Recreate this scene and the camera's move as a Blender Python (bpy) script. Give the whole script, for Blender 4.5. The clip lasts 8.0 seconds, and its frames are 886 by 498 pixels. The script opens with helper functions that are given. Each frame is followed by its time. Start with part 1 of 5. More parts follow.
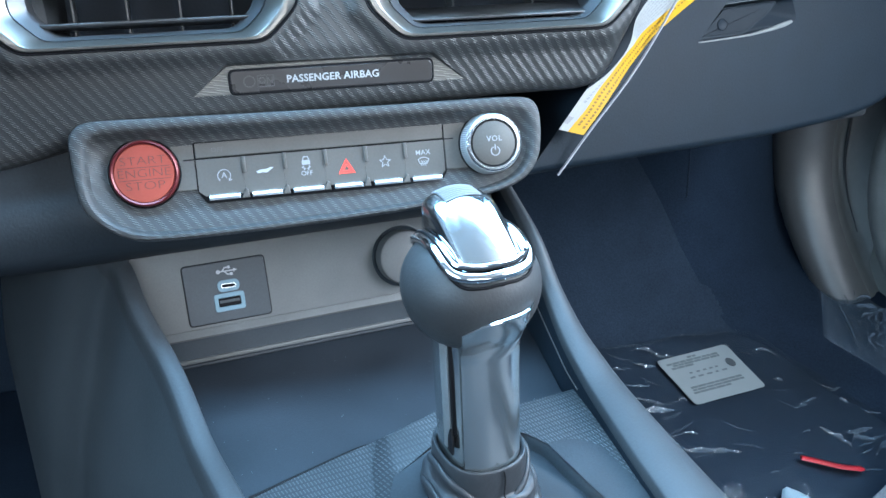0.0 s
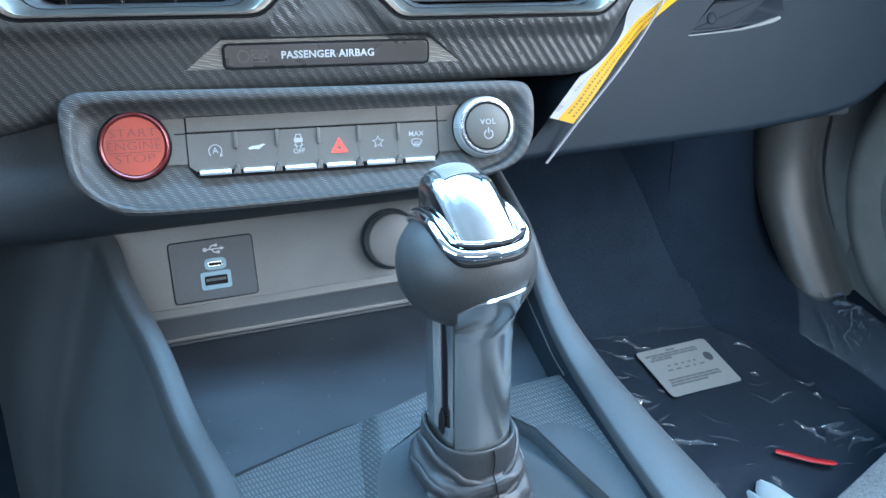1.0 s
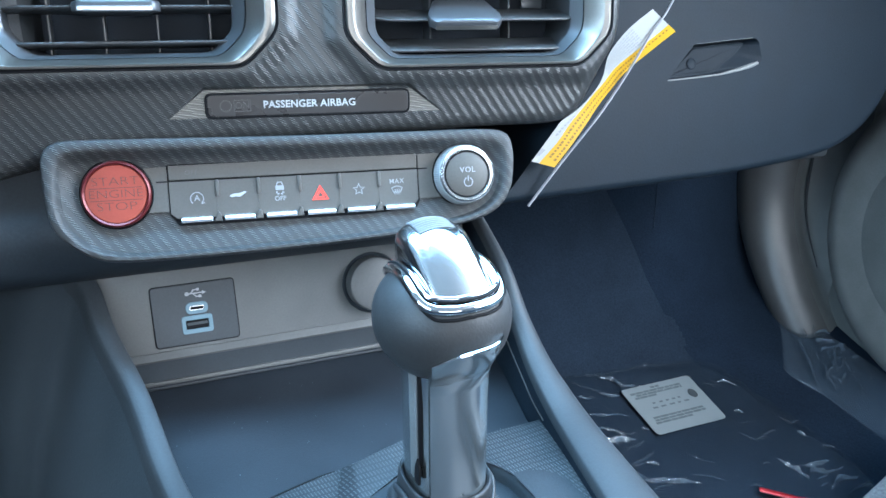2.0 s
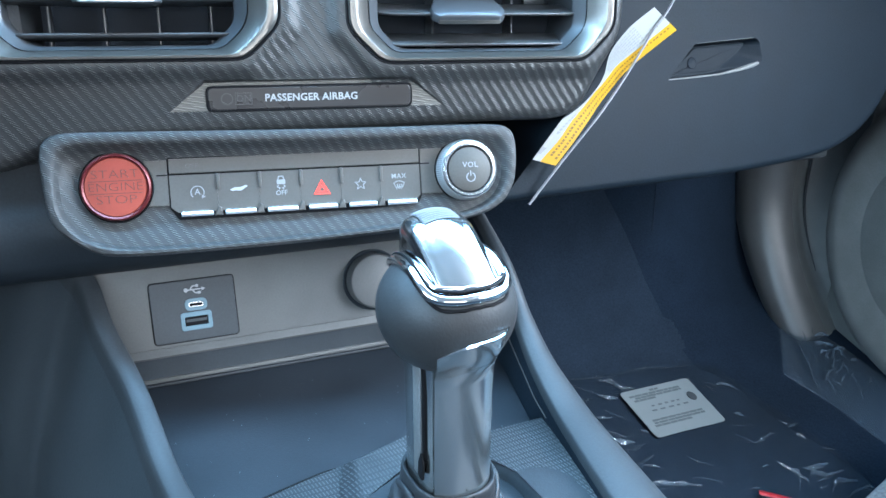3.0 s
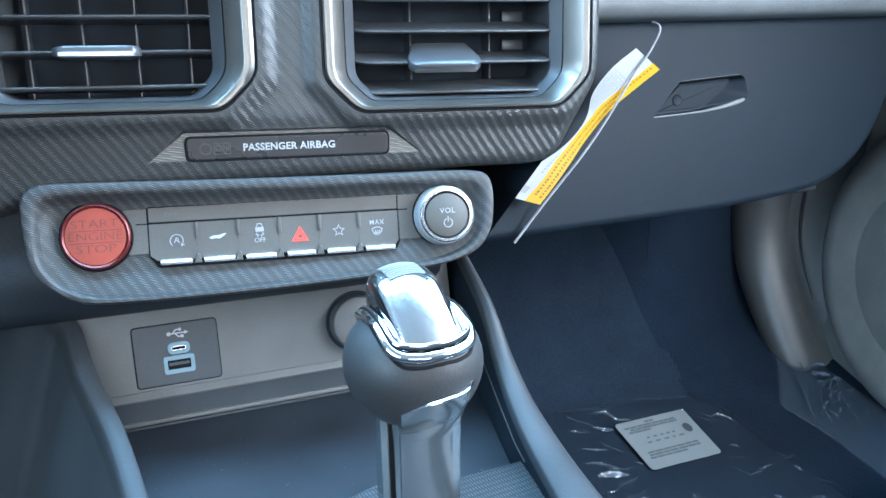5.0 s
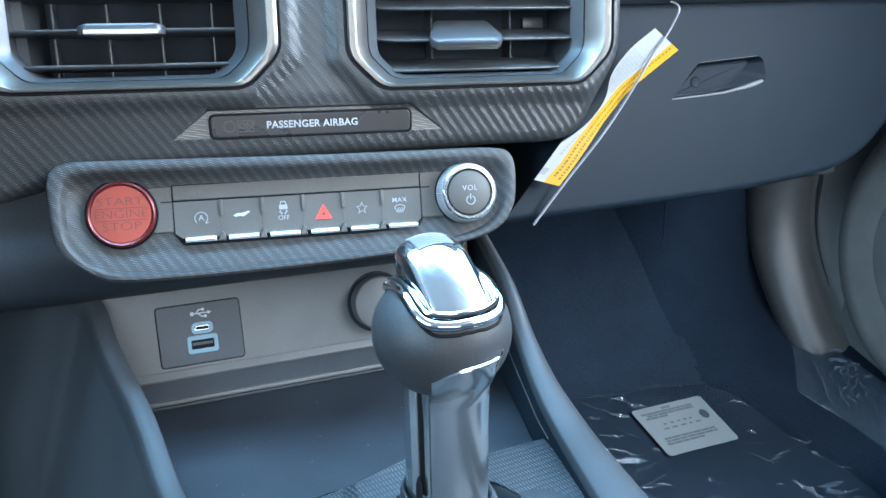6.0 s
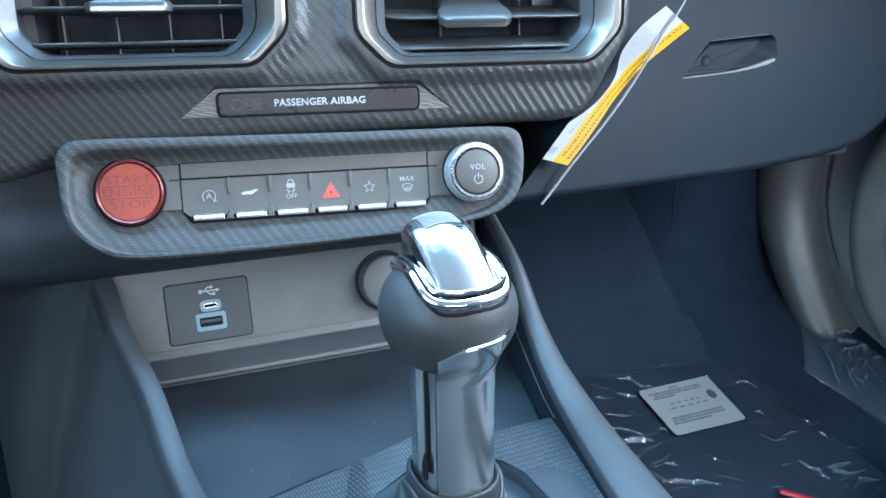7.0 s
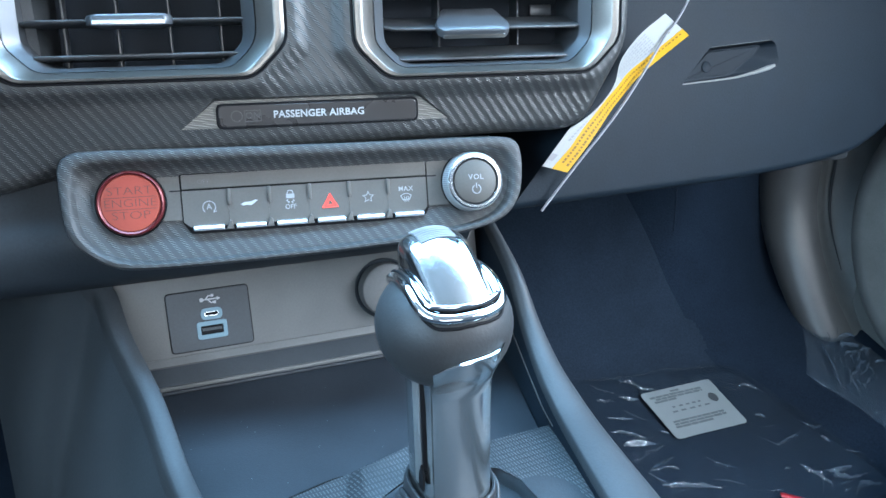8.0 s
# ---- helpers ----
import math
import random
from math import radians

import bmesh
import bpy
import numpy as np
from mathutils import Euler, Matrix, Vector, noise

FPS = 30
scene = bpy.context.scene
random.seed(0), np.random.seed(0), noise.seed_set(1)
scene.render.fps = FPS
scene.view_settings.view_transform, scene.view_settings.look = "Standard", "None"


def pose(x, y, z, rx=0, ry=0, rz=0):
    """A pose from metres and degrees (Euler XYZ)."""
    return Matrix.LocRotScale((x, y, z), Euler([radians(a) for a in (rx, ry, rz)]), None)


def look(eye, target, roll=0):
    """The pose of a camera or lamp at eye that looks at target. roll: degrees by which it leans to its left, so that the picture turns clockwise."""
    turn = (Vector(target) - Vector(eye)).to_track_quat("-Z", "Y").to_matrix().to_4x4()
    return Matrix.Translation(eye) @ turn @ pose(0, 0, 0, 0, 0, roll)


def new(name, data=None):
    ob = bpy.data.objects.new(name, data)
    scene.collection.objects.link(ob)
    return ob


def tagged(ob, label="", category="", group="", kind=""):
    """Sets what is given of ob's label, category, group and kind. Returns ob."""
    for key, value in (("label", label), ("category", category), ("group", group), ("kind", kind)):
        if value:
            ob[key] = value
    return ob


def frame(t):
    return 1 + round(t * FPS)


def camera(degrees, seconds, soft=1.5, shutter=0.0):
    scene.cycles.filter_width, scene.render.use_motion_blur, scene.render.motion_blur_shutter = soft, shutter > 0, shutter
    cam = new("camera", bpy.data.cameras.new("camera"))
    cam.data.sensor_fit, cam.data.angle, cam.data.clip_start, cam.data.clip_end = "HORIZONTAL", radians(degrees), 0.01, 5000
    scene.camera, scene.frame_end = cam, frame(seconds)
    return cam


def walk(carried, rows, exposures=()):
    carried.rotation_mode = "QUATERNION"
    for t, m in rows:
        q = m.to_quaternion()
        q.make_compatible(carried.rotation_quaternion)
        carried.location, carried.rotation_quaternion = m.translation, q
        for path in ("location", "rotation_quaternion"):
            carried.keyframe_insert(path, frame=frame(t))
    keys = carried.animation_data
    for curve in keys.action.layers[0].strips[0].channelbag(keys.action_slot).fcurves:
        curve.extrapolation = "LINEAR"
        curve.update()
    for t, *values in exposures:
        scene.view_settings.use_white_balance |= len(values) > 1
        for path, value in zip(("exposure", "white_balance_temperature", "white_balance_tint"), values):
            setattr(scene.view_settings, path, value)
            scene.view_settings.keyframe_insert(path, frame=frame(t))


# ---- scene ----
# seconds, eye, yaw, pitch, roll
cam = camera(56.92, 8.0)
PATH = [
    (0, (-0.0289, -0.4056, 0.7486), -12.79, -25.82, -0.66),
    (0.1, (-0.0300, -0.4055, 0.7473), -12.95, -26.35, 0.05),
    (0.2, (-0.0311, -0.4054, 0.7460), -13.23, -26.74, 0.45),
    (0.3, (-0.0323, -0.4052, 0.7446), -13.55, -26.83, 0.68),
    (0.4, (-0.0334, -0.4051, 0.7433), -13.68, -26.59, 0.85),
    (0.5, (-0.0345, -0.4050, 0.7420), -13.98, -26.28, 0.98),
    (0.7, (-0.0355, -0.4053, 0.7422), -14.53, -25.94, 1.20),
    (0.8, (-0.0360, -0.4054, 0.7424), -14.57, -26.20, 1.31),
    (1, (-0.0370, -0.4057, 0.7426), -14.69, -26.22, 1.53),
    (1.2, (-0.0353, -0.4047, 0.7441), -14.50, -26.50, 1.61),
    (1.3, (-0.0345, -0.4043, 0.7449), -14.68, -26.12, 1.64),
    (1.4, (-0.0336, -0.4038, 0.7456), -15.06, -26.06, 1.68),
    (1.5, (-0.0328, -0.4033, 0.7464), -15.00, -25.71, 1.72),
    (1.6, (-0.0319, -0.4051, 0.7502), -14.76, -25.13, 1.74),
    (1.7, (-0.0311, -0.4068, 0.7541), -15.05, -24.73, 1.75),
    (2.8, (-0.0341, -0.4054, 0.7473), -15.54, -23.88, 2.16),
    (3, (-0.0347, -0.4052, 0.7461), -15.67, -23.72, 2.23),
    (3.5, (-0.0327, -0.4070, 0.7499), -15.53, -23.62, 2.36),
    (4, (-0.0315, -0.4056, 0.7496), -15.62, -23.52, 2.52),
    (4.2, (-0.0294, -0.4066, 0.7522), -15.24, -22.74, 2.42),
    (4.3, (-0.0283, -0.4072, 0.7534), -15.13, -22.76, 2.38),
    (4.4, (-0.0273, -0.4077, 0.7547), -15.12, -22.91, 2.33),
    (4.5, (-0.0262, -0.4082, 0.7560), -15.25, -22.79, 2.28),
    (4.6, (-0.0216, -0.4072, 0.7585), -15.16, -22.76, 2.16),
    (4.7, (-0.0170, -0.4061, 0.7610), -15.07, -22.68, 2.03),
    (5.8, (-0.0254, -0.4136, 0.7594), -14.36, -22.16, 1.05),
    (5.9, (-0.0260, -0.4118, 0.7553), -14.22, -22.26, 1.10),
    (6, (-0.0266, -0.4099, 0.7512), -14.26, -22.63, 1.15),
    (6.1, (-0.0265, -0.4094, 0.7508), -14.43, -23.35, 1.15),
    (6.2, (-0.0264, -0.4089, 0.7505), -14.27, -23.64, 1.15),
    (6.3, (-0.0263, -0.4085, 0.7501), -14.02, -23.93, 1.15),
    (6.4, (-0.0262, -0.4080, 0.7498), -13.91, -24.32, 1.15),
    (6.5, (-0.0261, -0.4075, 0.7494), -13.96, -24.24, 1.15),
    (6.7, (-0.0259, -0.4085, 0.7501), -13.79, -24.26, 1.15),
    (6.8, (-0.0259, -0.4090, 0.7504), -13.82, -24.20, 1.14),
    (7, (-0.0257, -0.4100, 0.7511), -13.60, -24.10, 1.14),
    (7.2, (-0.0248, -0.4100, 0.7528), -13.58, -24.12, 1.12),
    (7.5, (-0.0235, -0.4099, 0.7554), -13.35, -24.20, 1.08),
    (8, (-0.0221, -0.4110, 0.7581), -13.17, -24.26, 0.94),
]


def heading(yaw, pitch):
    a, b = radians(yaw), radians(pitch)
    return Vector((-math.sin(a) * math.cos(b), math.cos(a) * math.cos(b), math.sin(b)))


walk(cam, [(t, look(eye, Vector(eye) + heading(yaw, pitch), roll)) for t, eye, yaw, pitch, roll in PATH], [(0, 0.32, 5700, 10), (1.5, 0.32, 5700, 10), (3, 0.36, 5700, 10), (4.5, 0.41, 5700, 10), (7, 0.27, 5700, 10), (8, 0.28, 5700, 10)])

# ---- light: daylight through the cabin's glass openings ----
world = bpy.data.worlds.new("sky")
scene.world = world
world.use_nodes = True
wn = world.node_tree.nodes
sky = wn.new("ShaderNodeTexSky")
sky.sky_type, sky.sun_disc = "NISHITA", False
sky.sun_elevation, sky.sun_rotation = radians(48), radians(200)
wn["Background"].inputs["Strength"].default_value = 0.05
world.node_tree.links.new(sky.outputs[0], wn["Background"].inputs["Color"])

sun = new("sun", bpy.data.lights.new("sun", "SUN"))
sun.data.energy, sun.data.angle, sun.data.color = 2.0, radians(0.5), (1.0, 0.95, 0.88)
sun.matrix_world = look((0, 0, 3), Vector((0, 0, 3)) - Vector((math.sin(radians(200)) * math.cos(radians(48)), math.cos(radians(200)) * math.cos(radians(48)), math.sin(radians(48)))))


def window_light(name, place, target, wide, high, watts, colour):
    lamp = new(name, bpy.data.lights.new(name, "AREA"))
    lamp.data.shape, lamp.data.size, lamp.data.size_y = "RECTANGLE", wide, high
    lamp.data.energy, lamp.data.color = watts, colour
    lamp.matrix_world = look(place, target)
    return lamp


SKY_BLUE, SKY_PALE, SIDE_WHITE, REAR_WARM = (0.41, 0.725, 0.99), (0.63, 0.85, 0.98), (0.90, 0.96, 0.99), (0.97, 0.95, 0.88)
window_light("windscreen_light", (0.09, 0.085, 1.065), (0.09, -0.375, 0.175), 1.10, 0.42, 45.0, SKY_BLUE)
window_light("driver_window_light", (-0.72, -0.45, 1.0), (0.3, -0.1, 0.70), 0.9, 0.36, 18.0, SKY_PALE)
window_light("passenger_window_light", (0.73, -0.30, 1.0), (-0.3, -0.1, 0.75), 0.9, 0.36, 29.0, SIDE_WHITE)
window_light("rear_window_light", (0.0, -1.70, 1.05), (0.0, 0.0, 0.8), 1.1, 0.4, 10.0, REAR_WARM)

# ---- materials ----


def material(name, colour, rough, metal=0.0, grain=0.0, grain_size=900.0, blotch=0.12, bump=0.15, spec=0.5):
    """Paint, plastic or metal with two scales of variation and a fine relief."""
    m = bpy.data.materials.new(name)
    m.use_nodes = True
    n, k = m.node_tree.nodes, m.node_tree.links
    p = n["Principled BSDF"]
    p.inputs["Metallic"].default_value = metal
    p.inputs["Specular IOR Level"].default_value = spec
    tc = n.new("ShaderNodeTexCoord")
    big, small = n.new("ShaderNodeTexNoise"), n.new("ShaderNodeTexNoise")
    big.inputs["Scale"].default_value, small.inputs["Scale"].default_value = 28.0, grain_size
    big.inputs["Detail"].default_value, small.inputs["Detail"].default_value = 5.0, 3.0
    for tex in (big, small):
        k.new(tc.outputs["Object"], tex.inputs["Vector"])
    ramp = n.new("ShaderNodeMapRange")
    ramp.inputs["From Min"].default_value, ramp.inputs["From Max"].default_value = 0.3, 0.7
    ramp.inputs["To Min"].default_value, ramp.inputs["To Max"].default_value = 1 - blotch, 1 + blotch
    k.new(big.outputs["Fac"], ramp.inputs["Value"])
    fine = n.new("ShaderNodeMapRange")
    fine.inputs["To Min"].default_value, fine.inputs["To Max"].default_value = 1 - grain, 1 + grain
    k.new(small.outputs["Fac"], fine.inputs["Value"])
    both = n.new("ShaderNodeMath")
    both.operation = "MULTIPLY"
    k.new(ramp.outputs[0], both.inputs[0]), k.new(fine.outputs[0], both.inputs[1])
    tint = n.new("ShaderNodeVectorMath")
    tint.operation = "SCALE"
    tint.inputs[0].default_value = colour
    k.new(both.outputs[0], tint.inputs["Scale"])
    k.new(tint.outputs[0], p.inputs["Base Color"])
    wear = n.new("ShaderNodeMapRange")
    wear.inputs["To Min"].default_value, wear.inputs["To Max"].default_value = max(0.02, rough - 0.07), min(1.0, rough + 0.07)
    k.new(big.outputs["Fac"], wear.inputs["Value"])
    k.new(wear.outputs[0], p.inputs["Roughness"])
    if bump:
        b = n.new("ShaderNodeBump")
        b.inputs["Strength"].default_value, b.inputs["Distance"].default_value = bump, 0.0004
        k.new(small.outputs["Fac"], b.inputs["Height"])
        k.new(b.outputs[0], p.inputs["Normal"])
    return m


def math_node(nodes, links, op, a, b=None, c=None):
    x = nodes.new("ShaderNodeMath")
    x.operation = op
    for i, v in enumerate((a, b, c)):
        if v is None:
            continue
        if isinstance(v, (int, float)):
            x.inputs[i].default_value = v
        else:
            links.new(v, x.inputs[i])
    return x.outputs[0]


def weave(name, dark, light, rough, band, dash, lean, slope, duty=0.5, plane="XY"):
    """Embossed carbon-look film: slanted bands of short raised dashes. band, dash: their spacing in metres."""
    m = bpy.data.materials.new(name)
    m.use_nodes = True
    n, k = m.node_tree.nodes, m.node_tree.links
    p = n["Principled BSDF"]
    p.inputs["Specular IOR Level"].default_value = 0.35
    tc, sep = n.new("ShaderNodeTexCoord"), n.new("ShaderNodeSeparateXYZ")
    k.new(tc.outputs["Object"], sep.inputs[0])
    u, v = sep.outputs[plane[0]], sep.outputs[plane[1]]

    def M(op, a, b=None, c=None):
        return math_node(n, k, op, a, b, c)

    across = M("ADD", u, M("MULTIPLY", v, lean))
    row = M("DIVIDE", M("ADD", u, M("MULTIPLY", v, slope)), dash)
    cell = M("ABSOLUTE", M("SUBTRACT", M("FRACT", M("DIVIDE", across, band)), 0.5))
    rise = M("SUBTRACT", 1.0, M("MULTIPLY", cell, 2.0))
    on_band = M("MINIMUM", M("MAXIMUM", M("MULTIPLY", M("SUBTRACT", duty / 2, cell), 9.0), 0.0), 1.0)
    ridge = M("ABSOLUTE", M("SUBTRACT", M("FRACT", row), 0.5))
    ridge = M("MAXIMUM", M("SUBTRACT", 1.0, M("MULTIPLY", ridge, 3.2)), 0.0)
    mask = M("MULTIPLY", on_band, ridge)
    noise_tex = n.new("ShaderNodeTexNoise")
    noise_tex.inputs["Scale"].default_value, noise_tex.inputs["Detail"].default_value = 60.0, 6.0
    k.new(tc.outputs["Object"], noise_tex.inputs["Vector"])
    mask2 = M("MULTIPLY", mask, M("ADD", 0.45, noise_tex.outputs["Fac"]))
    mix = n.new("ShaderNodeMix")
    mix.data_type = "RGBA"
    mix.inputs["A"].default_value, mix.inputs["B"].default_value = (*dark, 1), (*light, 1)
    k.new(mask2, mix.inputs["Factor"])
    k.new(mix.outputs["Result"], p.inputs["Base Color"])
    k.new(M("ADD", rough - 0.08, M("MULTIPLY", noise_tex.outputs["Fac"], 0.16)), p.inputs["Roughness"])
    b = n.new("ShaderNodeBump")
    b.inputs["Strength"].default_value, b.inputs["Distance"].default_value = 0.48, 0.0004
    k.new(M("ADD", mask, M("MULTIPLY", rise, 0.12)), b.inputs["Height"])
    k.new(b.outputs[0], p.inputs["Normal"])
    return m


CARBON = weave("carbon_film", (0.0300, 0.0300, 0.0295), (0.061, 0.060, 0.058), 0.33, 0.0054, 0.0021, 0.72, 2.0, duty=0.56)
CARBON_PANEL = weave("carbon_film_panel", (0.029, 0.029, 0.029), (0.072, 0.070, 0.067), 0.52, 0.0054, 0.0026, 0.75, 2.5, duty=0.56)
RECESS = weave("carbon_film_recess", (0.100, 0.091, 0.079), (0.17, 0.157, 0.138), 0.46, 0.0022, 0.0012, 0.3, 0.15, duty=0.7, plane="YX")
CARBON_CONSOLE = weave("carbon_film_console", (0.015, 0.018, 0.021), (0.064, 0.067, 0.070), 0.44, 0.0037, 0.0046, -0.16, 2.6, duty=0.80, plane="YX")
BLACK = material("black_grained_plastic", (0.030, 0.032, 0.034), 0.48, grain=0.35, bump=0.25)
BLACK_SOFT = material("black_soft_plastic", (0.030, 0.036, 0.041), 0.55, grain=0.3, bump=0.3, grain_size=700)
LOWER = material("charcoal_soft_plastic", (0.019, 0.0245, 0.030), 0.6, grain=0.3, bump=0.3, grain_size=700, spec=0.35)
GLOVE = material("charcoal_moulded_plastic", (0.0075, 0.0128, 0.0192), 0.58, grain=0.3, bump=0.3, grain_size=650, spec=0.17)
DUCT = material("navy_black_duct", (0.018, 0.023, 0.031), 0.6, grain=0.2, spec=0.15)
LATCH = material("black_latch_plastic", (0.009, 0.0135, 0.019), 0.6, grain=0.2, spec=0.15)
RAIL = material("slate_satin_plastic", (0.028, 0.031, 0.034), 0.50, grain=0.25, bump=0.2, grain_size=800, spec=0.35)
SHELL = material("headliner_fabric", (0.26, 0.26, 0.255), 0.9, grain=0.3)
SLATE = material("slate_console_plastic", (0.024, 0.028, 0.032), 0.42, grain=0.25, bump=0.25, grain_size=800, spec=0.22)
SHELL_DARK = material("dark_trim_fabric", (0.10, 0.10, 0.105), 0.9, grain=0.3)
BIN = material("warm_grey_plastic", (0.083, 0.0825, 0.081), 0.5, grain=0.15, bump=0.15)
BIN_DARK = material("grey_step_plastic", (0.031, 0.036, 0.041), 0.5, grain=0.2)
PAD = material("rubber_pad", (0.0125, 0.0155, 0.020), 0.46, grain=0.3, bump=0.25, grain_size=1200, blotch=0.2, spec=0.37)
SWITCH_GREY = material("grey_switch_plastic", (0.071, 0.065, 0.058), 0.5, grain=0.12, bump=0.1, spec=0.25)
GAP = material("shadow_gap_black", (0.006, 0.006, 0.007), 0.7, spec=0.12)
GLOSS = material("gloss_black_lens", (0.022, 0.0195, 0.019), 0.28, bump=0.0)
VENT_RIM = material("satin_silver_plastic", (0.172, 0.162, 0.148), 0.33, metal=0.85, grain=0.08, bump=0.05)
VENT_DARK = material("satin_graphite_plastic", (0.072, 0.076, 0.082), 0.34, metal=0.4, bump=0.05)
SLAT = material("black_satin_slat", (0.048, 0.049, 0.051), 0.32, bump=0.05)
CHROME = material("chrome", (0.60, 0.62, 0.64), 0.10, metal=1.0, blotch=0.03, bump=0.0)
BUTTON = material("brushed_chrome", (0.53, 0.55, 0.57), 0.17, metal=1.0, blotch=0.03, bump=0.0)
SATIN = material("satin_metal", (0.50, 0.515, 0.53), 0.20, metal=1.0, blotch=0.05, bump=0.03)
SMOKED = material("smoked_satin_metal", (0.45, 0.475, 0.48), 0.17, metal=0.95, blotch=0.06, bump=0.04, grain_size=1500)
SILVER_LIP = material("silver_lip", (0.66, 0.67, 0.68), 0.24, metal=0.7, blotch=0.03, bump=0.0)
LEATHER = material("black_leather", (0.0235, 0.0240, 0.0250), 0.52, grain=0.2, bump=0.25, grain_size=700, blotch=0.05, spec=0.35)
GAITER = material("creased_black_leather", (0.021, 0.023, 0.026), 0.50, grain=0.25, bump=1.0, grain_size=220, spec=0.4)
STUD = material("bright_satin_studs", (0.24, 0.245, 0.25), 0.5, metal=0.1, bump=0.0)
KNURL = material("knurled_alloy", (0.42, 0.43, 0.44), 0.34, metal=0.4, blotch=0.05, bump=0.0)
GREY_MAT = material("grey_speckled_carpet", (0.20, 0.215, 0.23), 0.95, grain=0.6, bump=1.0, grain_size=420, spec=0.1)
RED = material("red_anodised_cap", (0.210, 0.034, 0.021), 0.38, metal=0.4, grain=0.08, bump=0.05)
RED_RING = material("red_anodised_ring", (0.090, 0.011, 0.012), 0.34, metal=0.4, bump=0.0)
RED_DEEP = material("red_engraving", (0.070, 0.0115, 0.0065), 0.5, bump=0.0)
WHITE_INK = material("white_ink", (0.30, 0.305, 0.31), 0.5, bump=0.0)
GREY_INK = material("grey_ink", (0.21, 0.215, 0.22), 0.5, bump=0.0)
FAINT_INK = material("faint_ink", (0.046, 0.042, 0.041), 0.5, bump=0.0)
DIM_INK = material("unlit_ink", (0.066, 0.061, 0.057), 0.45, bump=0.0)
RED_INK = material("red_ink", (0.75, 0.06, 0.04), 0.45, bump=0.0)
PORT_BLUE = material("pale_blue_port_frame", (0.125, 0.195, 0.235), 0.4, bump=0.0)
PAPER = material("white_tag_paper", (0.37, 0.38, 0.375), 0.6, blotch=0.05, grain=0.04)
YELLOW = material("yellow_tag_ink", (0.56, 0.31, 0.004), 0.6, blotch=0.05)
TAG_INK = material("tag_print", (0.20, 0.12, 0.02), 0.6, bump=0.0)
TAG_GREY = material("tag_small_print", (0.27, 0.28, 0.29), 0.6, bump=0.0)
STRAP = material("milky_plastic_strap", (0.30, 0.31, 0.34), 0.4, bump=0.0)
SEAL = material("black_rubber_seal", (0.165, 0.172, 0.172), 0.55, grain=0.15, bump=0.1)
DOOR = material("door_card_plastic", (0.205, 0.217, 0.215), 0.55, grain=0.25, bump=0.25)
SHELF_SOFT = material("grey_soft_dash_foam", (0.115, 0.121, 0.124), 0.6, grain=0.25, bump=0.3, grain_size=700)
PILLAR = material("grey_pillar_plastic", (0.086, 0.088, 0.087), 0.40, grain=0.2, bump=0.2, spec=1.0)
# Both carpets' blue tint paints in the haze over the footwell; the second is darker.
CARPET = material("blue_hazed_black_carpet", (0.021, 0.032, 0.050), 0.95, grain=0.45, bump=1.0, grain_size=500, spec=0.15)
CARPET_DARKER = material("blue_hazed_charcoal_carpet", (0.015, 0.0245, 0.041), 0.95, grain=0.4, bump=1.0, grain_size=500, spec=0.1)
LABEL = material("white_label", (0.23, 0.265, 0.28), 0.5, blotch=0.05)
LABEL_INK = material("label_print", (0.115, 0.135, 0.145), 0.6, bump=0.0)
LABEL_DARK = material("label_mark", (0.05, 0.06, 0.07), 0.6, bump=0.0)
RED_PLASTIC = material("red_plastic", (0.48, 0.018, 0.028), 0.4, bump=0.0)
BLUE_PAPER = material("pale_blue_tissue", (0.50, 0.60, 0.66), 0.7, grain=0.1)


def film_material(name, ior, milky):
    m = bpy.data.materials.new(name)
    m.use_nodes = True
    n, k = m.node_tree.nodes, m.node_tree.links
    n.remove(n["Principled BSDF"])
    clear, gloss, mix, fres = (n.new("ShaderNode" + s) for s in ("BsdfTransparent", "BsdfGlossy", "MixShader", "Fresnel"))
    clear.inputs["Color"].default_value = (0.93, 0.95, 0.96, 1)
    gloss.inputs["Roughness"].default_value = 0.14
    fres.inputs["IOR"].default_value = ior
    tc, tex, bump = n.new("ShaderNodeTexCoord"), n.new("ShaderNodeTexNoise"), n.new("ShaderNodeBump")
    tex.inputs["Scale"].default_value, tex.inputs["Detail"].default_value, tex.inputs["Distortion"].default_value = 150, 3, 0.6
    bump.inputs["Strength"].default_value, bump.inputs["Distance"].default_value = 0.30, 0.0012
    k.new(tc.outputs["Object"], tex.inputs["Vector"]), k.new(tex.outputs["Fac"], bump.inputs["Height"])
    k.new(bump.outputs[0], gloss.inputs["Normal"]), k.new(bump.outputs[0], fres.inputs["Normal"])
    k.new(fres.outputs[0], mix.inputs["Fac"]), k.new(clear.outputs[0], mix.inputs[1]), k.new(gloss.outputs[0], mix.inputs[2])
    haze, veil = n.new("ShaderNodeBsdfDiffuse"), n.new("ShaderNodeMixShader")
    haze.inputs["Color"].default_value, veil.inputs["Fac"].default_value = (0.36, 0.48, 0.62, 1), milky
    k.new(mix.outputs[0], veil.inputs[1]), k.new(haze.outputs[0], veil.inputs[2])
    k.new(veil.outputs[0], n["Material Output"].inputs["Surface"])
    return m


CLEAR_FILM = film_material("clear_plastic_film", 1.45, 0.012)
LOOSE_FILM = film_material("loose_plastic_film", 1.6, 0.12)
CREASED_FILM = film_material("creased_plastic_film", 1.9, 0.15)
